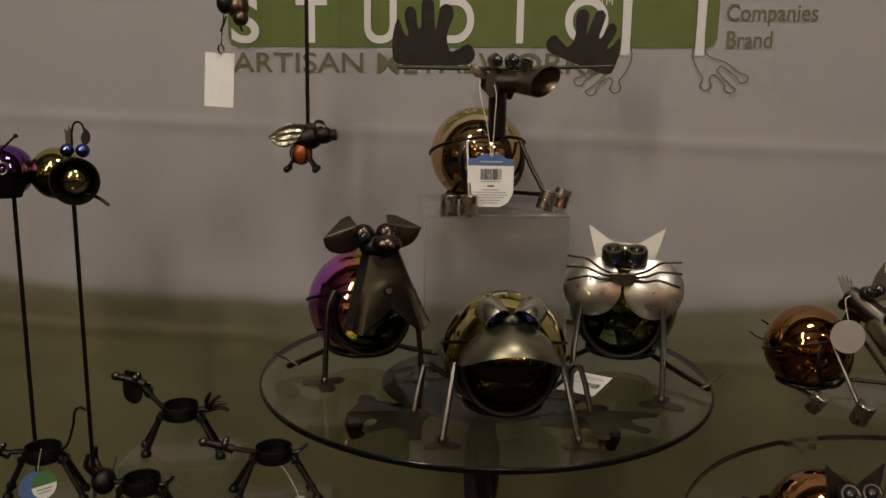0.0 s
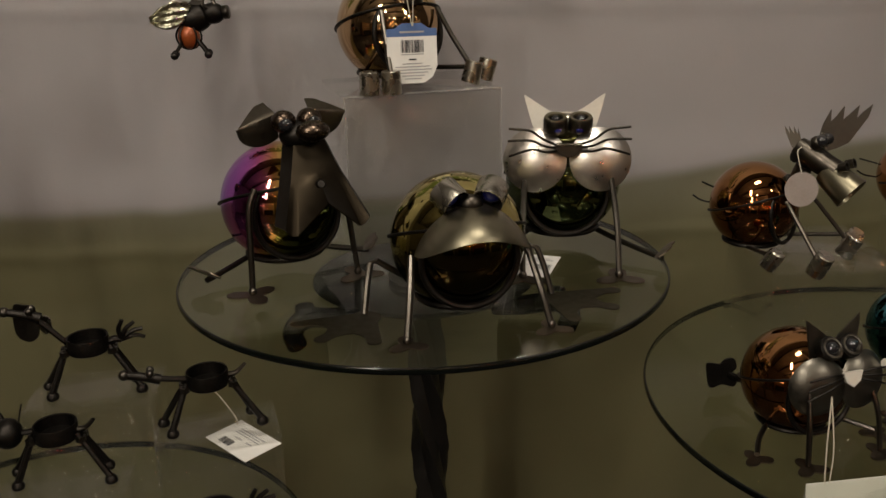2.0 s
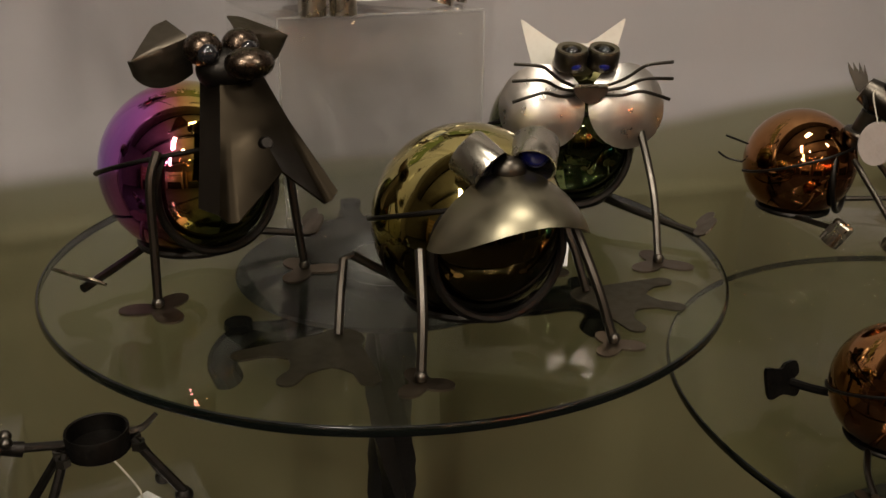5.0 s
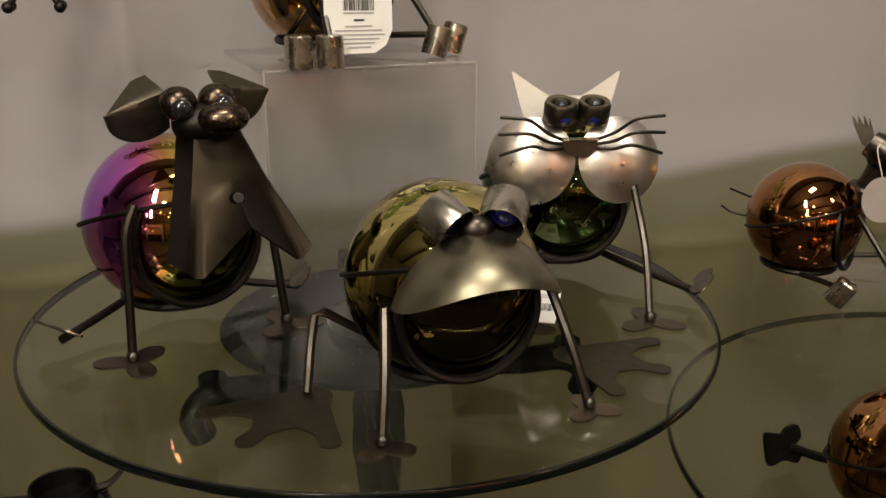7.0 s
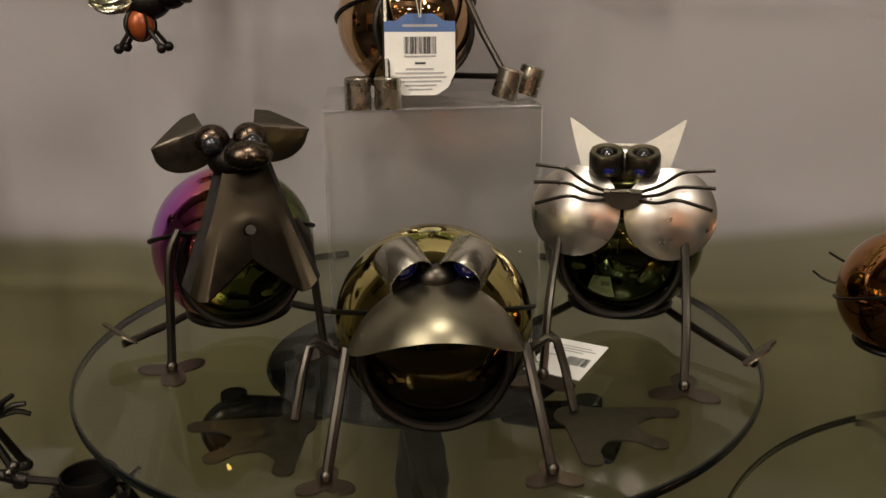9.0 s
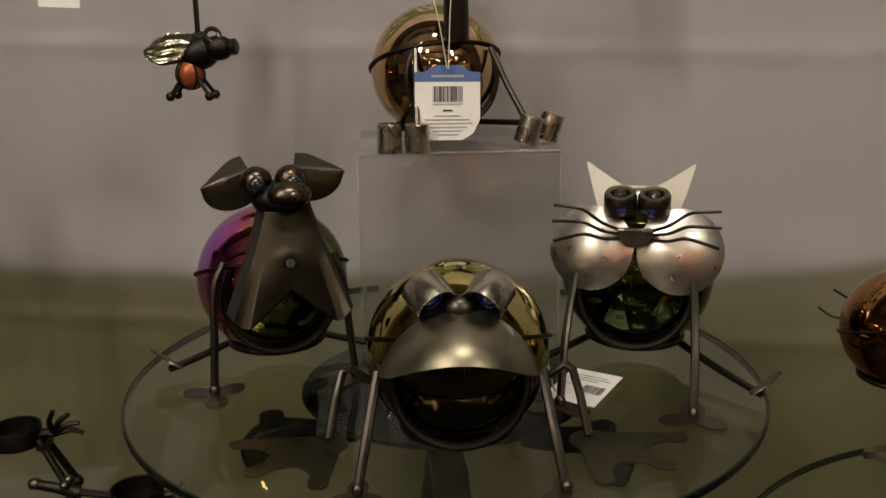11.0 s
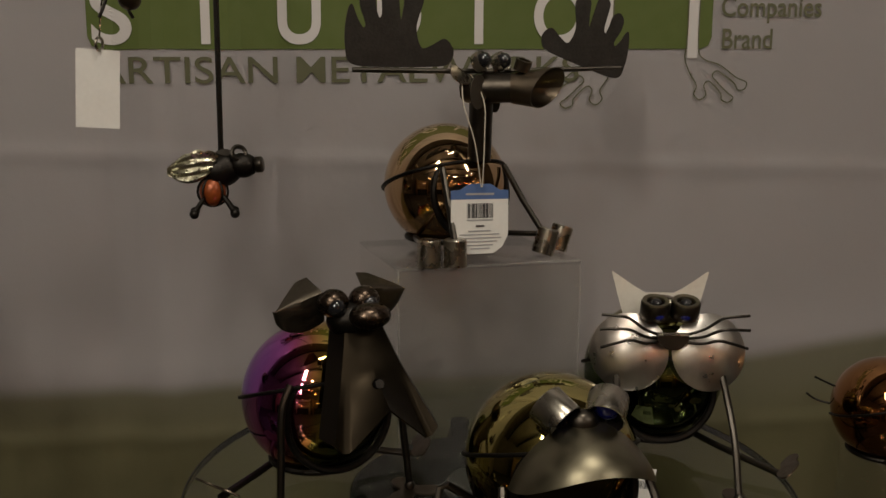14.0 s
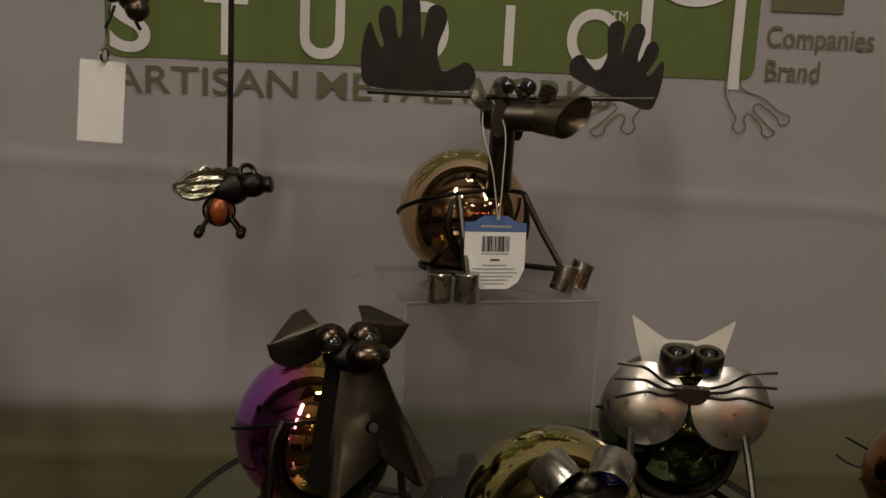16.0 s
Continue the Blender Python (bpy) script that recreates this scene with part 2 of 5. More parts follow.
def thing(name, m, label, category, group="", kind=""):
    ob = new(name)
    ob.empty_display_size = 0.02
    ob.matrix_world = m
    return tagged(ob, label, category, group, kind)


def curve_points(pts, steps=6, closed=False):
    """Catmull-Rom through pts."""
    p = [Vector(q) for q in pts]
    n, out = len(p), []
    for i in range(n if closed else n - 1):
        a = p[(i - 1) % n] if closed or i else p[0] * 2 - p[1]
        b, c = p[i], p[(i + 1) % n]
        d = p[(i + 2) % n] if closed or i + 2 < n else p[-1] * 2 - p[-2]
        for k in range(steps):
            t = k / steps
            out.append(0.5 * (2 * b + (c - a) * t + (2 * a - 5 * b + 4 * c - d) * t * t + (3 * b - a - 3 * c + d) * t ** 3))
    if not closed:
        out.append(p[-1])
    return out


def tube(pts, r, seg=8, closed=False, steps=6, bm=None, bend=True, taper=None):
    """A wire or rod along pts; taper: end radius."""
    bm = bm or bmesh.new()
    path = curve_points(pts, steps, closed) if bend else [Vector(q) for q in pts]
    n = len(path)
    rings, up = [], None
    for i, p in enumerate(path):
        a = path[(i - 1) % n] if closed or i else p
        b = path[(i + 1) % n] if closed or i < n - 1 else p
        d = (b - a).normalized()
        if up is None:
            up = d.orthogonal().normalized()
        up = (up - d * up.dot(d)).normalized()
        side = d.cross(up)
        rad = r if taper is None else r + (taper - r) * i / (n - 1)
        rings.append([bm.verts.new(p + (up * math.cos(2 * math.pi * k / seg) + side * math.sin(2 * math.pi * k / seg)) * rad) for k in range(seg)])
    for i in range(n if closed else n - 1):
        a, b = rings[i], rings[(i + 1) % n]
        off = 0
        if closed and i == n - 1:
            off = min(range(seg), key=lambda o: sum((a[k].co - b[(k + o) % seg].co).length for k in range(seg)))
        for k in range(seg):
            bm.faces.new((a[k], a[(k + 1) % seg], b[(k + 1 + off) % seg], b[(k + off) % seg]))
    if not closed:
        bm.faces.new(rings[0][::-1])
        bm.faces.new(rings[-1])
    return bm


def hoop(c, big, r, m=None, seg=40, tseg=8, bm=None):
    """A wire hoop in the xy plane turned by m."""
    m = m or Matrix.Identity(4)
    pts = [Vector(c) + m.to_3x3() @ Vector((big * math.cos(2 * math.pi * i / seg), big * math.sin(2 * math.pi * i / seg), 0)) for i in range(seg)]
    return tube(pts, r, tseg, True, 1, bm)


def globe(c, r, u=32, v=20, scale=(1, 1, 1), turn=None, bm=None):
    bm = bm or bmesh.new()
    m = Matrix.Translation(c) @ (turn or Matrix.Identity(4)) @ Matrix.Diagonal((*scale, 1))
    bmesh.ops.create_uvsphere(bm, u_segments=u, v_segments=v, radius=r, matrix=m)
    return bm


def lathe(profile, m=None, seg=32, bm=None):
    """Turn (radius, height) pairs round z; a radius of 0 closes the end."""
    bm = bm or bmesh.new()
    m = m or Matrix.Identity(4)
    rings = []
    for r, h in profile:
        if r < 1e-6:
            rings.append([bm.verts.new(m @ Vector((0, 0, h)))])
        else:
            rings.append([bm.verts.new(m @ Vector((r * math.cos(2 * math.pi * k / seg), r * math.sin(2 * math.pi * k / seg), h))) for k in range(seg)])
    for a, b in zip(rings, rings[1:]):
        for k in range(seg):
            q = [a[k % len(a)], a[(k + 1) % len(a)], b[(k + 1) % len(b)], b[k % len(b)]]
            q = [w for i, w in enumerate(q) if w not in q[:i]]
            if len(q) > 2:
                bm.faces.new(q)
    return bm


def plate(outline, thick, m=None, steps=4, curved=True, bend=0.0, bm=None):
    """A flat plate with the outline in xy, thick along z; bend lifts it by bend * x^2."""
    bm = bm or bmesh.new()
    m = m or Matrix.Identity(4)
    pts = curve_points([(x, y, 0) for x, y in outline], steps, True) if curved else [Vector((x, y, 0)) for x, y in outline]
    lo = [bm.verts.new(m @ Vector((p.x, p.y, -thick / 2 + bend * p.x * p.x))) for p in pts]
    hi = [bm.verts.new(m @ Vector((p.x, p.y, thick / 2 + bend * p.x * p.x))) for p in pts]
    bm.faces.new(lo[::-1])
    bm.faces.new(hi)
    n = len(pts)
    for i in range(n):
        bm.faces.new((lo[i], lo[(i + 1) % n], hi[(i + 1) % n], hi[i]))
    return bm


def sheet(fn, nu, nv, thick=0.0012, bm=None):
    """A bent sheet: fn(u, v) for u, v in 0..1, with thickness."""
    bm = bm or bmesh.new()
    grid = [[bm.verts.new(fn(i / nu, j / nv)) for j in range(nv + 1)] for i in range(nu + 1)]
    faces = [bm.faces.new((grid[i][j], grid[i + 1][j], grid[i + 1][j + 1], grid[i][j + 1])) for i in range(nu) for j in range(nv)]
    bmesh.ops.recalc_face_normals(bm, faces=faces)
    bmesh.ops.solidify(bm, geom=faces, thickness=thick)
    return bm


def block(x0, y0, z0, x1, y1, z1, bevel=0.0, m=None, bm=None):
    bm = bm or bmesh.new()
    mm = (m or Matrix.Identity(4)) @ Matrix.Translation(((x0 + x1) / 2, (y0 + y1) / 2, (z0 + z1) / 2)) @ Matrix.Diagonal((abs(x1 - x0), abs(y1 - y0), abs(z1 - z0), 1))
    g = bmesh.ops.create_cube(bm, size=1.0, matrix=mm)
    if bevel:
        bmesh.ops.bevel(bm, geom=list({e for v in g["verts"] for e in v.link_edges}), offset=bevel, segments=2, profile=0.5, affect="EDGES")
    return bm


def trefoil(r, lobe, turn=0.0):
    """Outline of a three-lobed paw."""
    out = []
    for k in range(36):
        a = 2 * math.pi * k / 36
        out.append(((r + lobe * math.cos(3 * a)) * math.cos(a + turn), (r + lobe * math.cos(3 * a)) * math.sin(a + turn)))
    return out


# ---------------------------------------------------------------- setting


def plane(x):
    """The banner's plane: it hangs a little nearer at its right end."""
    return 1.155 - 0.1 * x


def fold(x, z):
    """How far the hanging cloth stands out from its plane."""
    d = 0.0
    for c, w, a in ((-0.36, 0.035, 0.006), (-0.262, 0.022, -0.006), (-0.215, 0.024, 0.007), (-0.15, 0.03, -0.006), (-0.09, 0.03, 0.004), (-0.52, 0.05, 0.006), (0.62, 0.06, 0.006), (0.31, 0.05, 0.0025), (0.78, 0.05, -0.006)):
        c2 = c + 0.05 * (1.3 - z) * (0.4 if x > 0 else -0.25)
        d += a * math.exp(-((x - c2) / w) ** 2)
    for c, w, a, s in ((1.277, 0.009, 0.0019, -0.02), (0.985, 0.0085, 0.0022, -0.015), (1.06, 0.03, 0.003, 0.03), (0.93, 0.02, -0.0015, 0.02), (1.63, 0.008, 0.003, 0.0)):
        d += a * math.exp(-((z - c - s * x) / w) ** 2)
    d += 0.004 * noise.noise(Vector((x * 2.3, z * 2.1, 3.1))) + 0.0012 * noise.noise(Vector((x * 9, z * 8, 1.0)))
    return d


NX, NZ, X0, X1, Z1 = 250, 400, -1.9, 1.9, 2.3
FOLDS = [[fold(X0 + (X1 - X0) * i / NX, Z1 * j / NZ) for j in range(NZ + 1)] for i in range(NX + 1)]


def cloth_y(x, z):
    """Where the cloth's facets stand at (x, z)."""
    u, v = (x - X0) / (X1 - X0) * NX, z / Z1 * NZ
    i, j = min(max(int(u), 0), NX - 1), min(max(int(v), 0), NZ - 1)
    u, v = u - i, v - j
    f = FOLDS[i][j] * (1 - u) * (1 - v) + FOLDS[i + 1][j] * u * (1 - v) + FOLDS[i][j + 1] * (1 - u) * v + FOLDS[i + 1][j + 1] * u * v
    return plane(x) - f


def banner_material():
    m = bpy.data.materials.new("printed_banner_cloth")
    m.use_nodes = True
    t = m.node_tree
    b = t.nodes["Principled BSDF"]
    b.inputs["Roughness"].default_value = 0.62
    tc = t.nodes.new("ShaderNodeTexCoord")
    xyz = t.nodes.new("ShaderNodeSeparateXYZ")
    t.links.new(tc.outputs["Object"], xyz.inputs[0])

    def math_node(op, a, b2=None, c=None):
        n = t.nodes.new("ShaderNodeMath")
        n.operation = op
        for i, v in enumerate((a, b2, c)):
            if v is None:
                continue
            if isinstance(v, (int, float)):
                n.inputs[i].default_value = v
            else:
                t.links.new(v, n.inputs[i])
        return n.outputs[0]

    def ridge(stops):
        r = t.nodes.new("ShaderNodeMapRange")
        r.inputs[1].default_value, r.inputs[2].default_value = -1.0, 1.0
        t.links.new(xyz.outputs[0], r.inputs[0])
        c = t.nodes.new("ShaderNodeValToRGB")
        c.color_ramp.interpolation = "B_SPLINE"
        e = c.color_ramp.elements
        e[0].position, e[0].color = (stops[0][0] + 1) / 2, (stops[0][1],) * 3 + (1,)
        e[1].position, e[1].color = (stops[-1][0] + 1) / 2, (stops[-1][1],) * 3 + (1,)
        for p, v in stops[1:-1]:
            e.new((p + 1) / 2).color = (v, v, v, 1)
        t.links.new(r.outputs[0], c.inputs[0])
        return math_node("MULTIPLY_ADD", c.outputs[0], 0.2, 0.95)      # height of the ridge

    def below(height, soft):
        d = math_node("SUBTRACT", height, xyz.outputs[2])
        r = t.nodes.new("ShaderNodeMapRange")
        r.interpolation_type = "SMOOTHSTEP"
        r.inputs[1].default_value, r.inputs[2].default_value = -soft, soft
        t.links.new(d, r.inputs[0])
        return r.outputs[0]

    far = below(ridge([(-0.9, 0.62), (-0.62, 0.55), (-0.45, 0.47), (-0.2, 0.45), (0.32, 0.5), (0.43, 0.54), (0.53, 0.62), (0.64, 0.69), (0.9, 0.74)]), 0.011)
    near = below(ridge([(-0.9, 0.42), (-0.6, 0.45), (-0.35, 0.36), (-0.1, 0.2), (0.2, 0.1), (0.5, 0.3), (0.7, 0.42), (0.95, 0.3)]), 0.05)
    n = t.nodes.new("ShaderNodeTexNoise")
    n.inputs["Scale"].default_value, n.inputs["Detail"].default_value = 3.0, 6
    t.links.new(tc.outputs["Object"], n.inputs["Vector"])

    def blend(f, a, b2):
        k = t.nodes.new("ShaderNodeMix")
        k.data_type = "RGBA"
        for i, v in ((0, f), (6, a), (7, b2)):
            if isinstance(v, tuple):
                k.inputs[i].default_value = (*v, 1)
            else:
                t.links.new(v, k.inputs[i])
        return k.outputs[2]

    paper = blend(n.outputs[0], (0.605, 0.573, 0.582), (0.505, 0.482, 0.488))
    haze = t.nodes.new("ShaderNodeMapRange")
    haze.inputs[1].default_value, haze.inputs[2].default_value = 0.92, 1.05
    t.links.new(xyz.outputs[2], haze.inputs[0])
    hill = blend(haze.outputs[0], blend(n.outputs[0], (0.25, 0.23, 0.13), (0.205, 0.19, 0.10)), blend(n.outputs[0], (0.33, 0.315, 0.225), (0.28, 0.265, 0.185)))
    dark = blend(n.outputs[0], (0.25, 0.23, 0.122), (0.20, 0.184, 0.094))
    t.links.new(blend(near, blend(far, paper, hill), dark), b.inputs["Base Color"])
    w = t.nodes.new("ShaderNodeTexNoise")
    w.inputs["Scale"].default_value, w.inputs["Detail"].default_value = 7, 7
    t.links.new(tc.outputs["Object"], w.inputs["Vector"])
    bp = t.nodes.new("ShaderNodeBump")
    bp.inputs["Strength"].default_value, bp.inputs["Distance"].default_value = 0.45, 0.006
    t.links.new(w.outputs[0], bp.inputs["Height"])
    t.links.new(bp.outputs[0], b.inputs["Normal"])
    return m


def banner():
    ob = thing("banner", Matrix.Identity(4), "wrinkled white and olive printed cloth banner hanging behind the figures", "banner", kind="structure")
    bm = bmesh.new()
    nx, nz = NX, NZ
    g = [[bm.verts.new((X0 + (X1 - X0) * i / nx, plane(X0 + (X1 - X0) * i / nx) - FOLDS[i][j], Z1 * j / nz)) for j in range(nz + 1)] for i in range(nx + 1)]
    f = [bm.faces.new((g[i][j], g[i + 1][j], g[i + 1][j + 1], g[i][j + 1])) for i in range(nx) for j in range(nz)]
    bmesh.ops.solidify(bm, geom=f, thickness=0.0006)
    part("cloth", bm, banner_material(), ob)
    return ob


def drape(bm, lift=0.001):
    """Lay a flat mesh (x, z) on the banner's cloth."""
    for v in bm.verts:
        z = v.co.z + 0.013 * (v.co.x - 0.1)
        v.co = Vector((v.co.x, cloth_y(v.co.x, z) - lift, z))
    return bm


def lettering(text, x, z, size, mat, parent, name, spacing=1.0, width=None, lift=0.0016, bold=0.0, height=None):
    """Words in the built-in font, lying on the banner; x, z: start of the baseline."""
    c = bpy.data.curves.new(name, "FONT")
    c.body, c.size, c.space_character, c.offset = text, size, spacing, bold
    tmp = bpy.data.objects.new(name, c)
    scene.collection.objects.link(tmp)
    bpy.context.view_layer.update()
    me = bpy.data.meshes.new_from_object(tmp.evaluated_get(bpy.context.evaluated_depsgraph_get()))
    bpy.data.objects.remove(tmp)
    bm = bmesh.new()
    bm.from_mesh(me)
    lo, hi = min(v.co.x for v in bm.verts), max(v.co.x for v in bm.verts)
    k = width / (hi - lo) if width else 1.0
    kz = height / max(v.co.y for v in bm.verts) if height else 1.0
    for v in bm.verts:
        v.co = Vector((x + (v.co.x - lo) * k, 0, z + v.co.y * kz))
    bmesh.ops.triangulate(bm, faces=bm.faces)
    for _ in range(3):
        long_edges = [e for e in bm.edges if e.calc_length() > 0.007]
        if long_edges:
            bmesh.ops.subdivide_edges(bm, edges=long_edges, cuts=1)
            bmesh.ops.triangulate(bm, faces=bm.faces)
    return part(name, drape(bm, lift), mat, parent, smooth=False)


def ribbon(pts, w, mat, parent, name, lift=0.0019, closed=False, steps=6):
    """A drawn line of width w on the banner."""
    path = curve_points([(x, 0, z) for x, z in pts], steps, closed)
    bm = bmesh.new()
    rows = []
    n = len(path)
    for i, p in enumerate(path):
        a = path[(i - 1) % n] if closed or i else p
        b = path[(i + 1) % n] if closed or i < n - 1 else p
        d = (b - a).normalized()
        s = Vector((-d.z, 0, d.x)) * w / 2
        rows.append((bm.verts.new(p + s), bm.verts.new(p - s)))
    for i in range(n if closed else n - 1):
        a, b = rows[i], rows[(i + 1) % n]
        bm.faces.new((a[0], a[1], b[1], b[0]))
    return part(name, drape(bm, lift), mat, parent, smooth=False)


def patch(x0, z0, x1, z1, mat, parent, name, lift, r=0.0, label=""):
    """A printed field on the banner, with round corners of radius r."""
    bm = bmesh.new()
    nx, nz = max(2, int((x1 - x0) / 0.012)), max(2, int((z1 - z0) / 0.012))
    g = []
    for i in range(nx + 1):
        col = []
        for j in range(nz + 1):
            x, z = x0 + (x1 - x0) * i / nx, z0 + (z1 - z0) * j / nz
            if r:
                cx, cz = min(max(x, x0 + r), x1 - r), min(max(z, z0 + r), z1 - r)
                d = math.hypot(x - cx, z - cz)
                if d > r:
                    x, z = cx + (x - cx) * r / d, cz + (z - cz) * r / d
            col.append(bm.verts.new((x, 0, z)))
        g.append(col)
    for i in range(nx):
        for j in range(nz):
            bm.faces.new((g[i][j], g[i + 1][j], g[i + 1][j + 1], g[i][j + 1]))
    return part(name, drape(bm, lift), mat, parent, label, smooth=False)


cloth = banner()
patch(-0.281, 1.3895, 0.3455, 1.56, PRINT_GREEN, cloth, "printed_field", 0.0010, 0.012, "green printed field")
for ch, cx, cw in (("S", -0.258, 0.038), ("T", -0.170, 0.040), ("U", -0.080, 0.042), ("D", 0.0185, 0.044), ("I", 0.099, 0.009), ("O", 0.1825, 0.054)):
    lettering(ch, cx - cw / 2, 1.3960, 0.07, PRINT_WHITE, cloth, "letter", width=cw, bold=0.0012, height=0.056, lift=0.0021)
lettering("ARTISAN METALWORKS", -0.277, 1.3570, 0.0365, PRINT_OLIVE, cloth, "words", width=0.481, height=0.0255, bold=0.0002)
lettering("TM", 0.1970, 1.4420, 0.013, PRINT_WHITE, cloth, "trade_mark_sign", height=0.009, lift=0.0018)
lettering("Companies", 0.355, 1.4230, 0.0285, PRINT_OLIVE, cloth, "word", width=0.110, height=0.0205, bold=0.0003)
lettering("Brand", 0.357, 1.3900, 0.0285, PRINT_OLIVE, cloth, "word", width=0.0555, height=0.0205, bold=0.0003)
patch(0.356, 1.4575, 0.430, 1.4755, PRINT_OLIVE, cloth, "unread_word_bar", 0.0016)
# the two drawn legs of the sign
for lx, dz in ((0.2325, -0.0125), (0.3245, -0.008)):
    patch(lx - 0.0058, 1.38, lx + 0.0058, 1.555, PRINT_WHITE, cloth, "drawn_leg", 0.0014)
    s = -1 if lx < 0.3 else 1
    ribbon([(lx - s * a, z + dz) for a, z in ((0.0062, 1.57), (0.0065, 1.46), (0.0068, 1.408), (0.0085, 1.388), (0.002, 1.372), (-0.0055, 1.360),
            (-0.003, 1.351), (-0.0095, 1.345), (-0.0165, 1.350), (-0.014, 1.360), (-0.020, 1.364), (-0.033, 1.352),
            (-0.0345, 1.345), (-0.042, 1.342), (-0.0475, 1.347), (-0.041, 1.352), (-0.029, 1.363), (-0.023, 1.370), (-0.028, 1.375),
            (-0.037, 1.370), (-0.048, 1.362), (-0.0525, 1.355), (-0.060, 1.356), (-0.0615, 1.363), (-0.050, 1.368),
            (-0.031, 1.381), (-0.013, 1.387), (-0.0062, 1.400), (-0.0062, 1.46), (-0.0062, 1.57))], 0.0014, PRINT_OLIVE, cloth, "drawn_outline", 0.0022)
belly = bmesh.new()
bv = [belly.verts.new((0.278 + 0.046 * math.cos(a), 0, 1.494 + 0.036 * math.sin(a))) for a in [2 * math.pi * k / 40 for k in range(40)]]
belly.faces.new(bv)
part("drawn_belly", drape(belly, 0.0024), PRINT_WHITE, cloth, smooth=False)

floor = part("floor", block(-6, -7, -0.05, 6, 1.6, 0.0), CARPET)
tagged(floor, "dark carpet of the exhibition hall", "floor", kind="structure")
ceiling = part("ceiling", block(-6, -7, 4.2, 6, 1.6, 4.3), CEILING)
tagged(ceiling, "pale ceiling high over the hall", "ceiling", kind="structure")
for nm, b in (("wall_north", (-6, 1.6, 0, 6, 1.7, 4.2)), ("wall_south", (-6, -7.1, 0, 6, -7, 4.2)), ("wall_west", (-6.1, -7, 0, -6, 1.6, 4.2)), ("wall_east", (6, -7, 0, 6.1, 1.6, 4.2))):
    tagged(part(nm, block(*b), HALL), "dun plain wall closing the hall", "wall", kind="structure")
for by0 in (-5.9, -3.3, -1.2, 0.7):
    tagged(part("ceiling_beam", block(-6, by0, 4.02, 6, by0 + 0.12, 4.196), IRON), "dark steel beam under the hall ceiling", "beam", kind="structure")

# ---------------------------------------------------------------- glass stands and risers


def glass_stand(name, x, y, z, r, label, stem_r=0.017, arms=False):
    """Round glass top with its upper face at z, on a wrought iron stem."""
    ob = thing(name, pose(x, y, z), label, "display stand")
    top = part("glass_top", lathe([(0, -0.006), (r - 0.002, -0.006), (r - 0.0012, -0.0054), (r - 0.0012, -0.0010), (r - 0.002, 0), (0, 0)], seg=128), GLASS, ob, "clear round glass top")
    top.visible_shadow = False
    part("glass_rim", lathe([(r - 0.001, -0.0064), (r + 0.0002, -0.0060), (r + 0.0008, -0.0050), (r + 0.0010, -0.003), (r + 0.0008, -0.0014), (r + 0.0002, -0.0003), (r - 0.001, 0.0), (r - 0.001, -0.0064)], seg=128), GLASS_EDGE, ob, "dark ground glass edge")
    part("bearing_plate", lathe([(0, -0.015), (0.034, -0.015), (0.037, -0.013), (0.037, -0.011), (0.034, -0.0063), (0, -0.0063)], seg=32), IRON, ob)
    if arms:
        part("dish", lathe([(0, -0.030), (0.050, -0.029), (0.098, -0.022), (0.112, -0.015), (0.115, -0.0125), (0.113, -0.0105), (0.096, -0.0125), (0.036, -0.0165), (0, -0.0165)], seg=64), ENAMEL, ob, "shallow black enamelled dish under the glass")
        for a in (209, 321, 85):
            ca, sa = math.cos(radians(a)), math.sin(radians(a))
            part("support_arm", tube([(q * ca, q * sa, h) for q, h in ((0.080, -0.034), (0.112, -0.028), (0.138, -0.0205), (0.152, -0.0215), (0.160, -0.030), (0.156, -0.044))], 0.0098, 14), ENAMEL, ob, "glossy black curled arm")
            part("arm_pad", lathe([(0, -0.0125), (0.008, -0.0125), (0.0095, -0.0105), (0.009, -0.0063), (0, -0.0063)], pose(0.145 * ca, 0.145 * sa, 0), 20), ENAMEL, ob)
    bm = bmesh.new()
    n = 44
    low = 0.55 - z
    rows = []
    for i in range(n + 1):
        h = -0.014 + (low + 0.014) * i / n
        a = i * 0.16
        rr = stem_r * (1 + 0.04 * math.sin(i * 2.1) + 0.03 * math.sin(i * 0.6 + 1))
        rows.append([bm.verts.new((rr * (1 + 0.22 * math.cos(4 * (k * math.pi / 8))) * math.cos(k * math.pi / 8 + a), rr * (1 + 0.22 * math.cos(4 * (k * math.pi / 8))) * math.sin(k * math.pi / 8 + a), h)) for k in range(16)])
    for a, b in zip(rows, rows[1:]):
        for k in range(16):
            bm.faces.new((a[k], a[(k + 1) % 16], b[(k + 1) % 16], b[k]))
    part("twisted_stem", bm, IRON, ob, "twisted black iron stem")
    part("foot_plate", lathe([(0, low), (0.09, low), (0.09, low + 0.008), (0.03, low + 0.016), (0, low + 0.016)], seg=40), IRON, ob)
    return ob


DISC = 1.032
glass_stand("glass_stand", 0.050, 0.921, DISC, 0.2465, "round glass display stand on a twisted black iron stem", arms=True)
RDISC = 0.925
glass_stand("glass_stand", 0.520, 0.718, RDISC, 0.285, "lower round glass display stand on a black iron stem")
LDISC = 0.865
glass_stand("glass_stand", -0.307, 0.713, LDISC, 0.219, "lowest round glass display stand under the candle dogs")

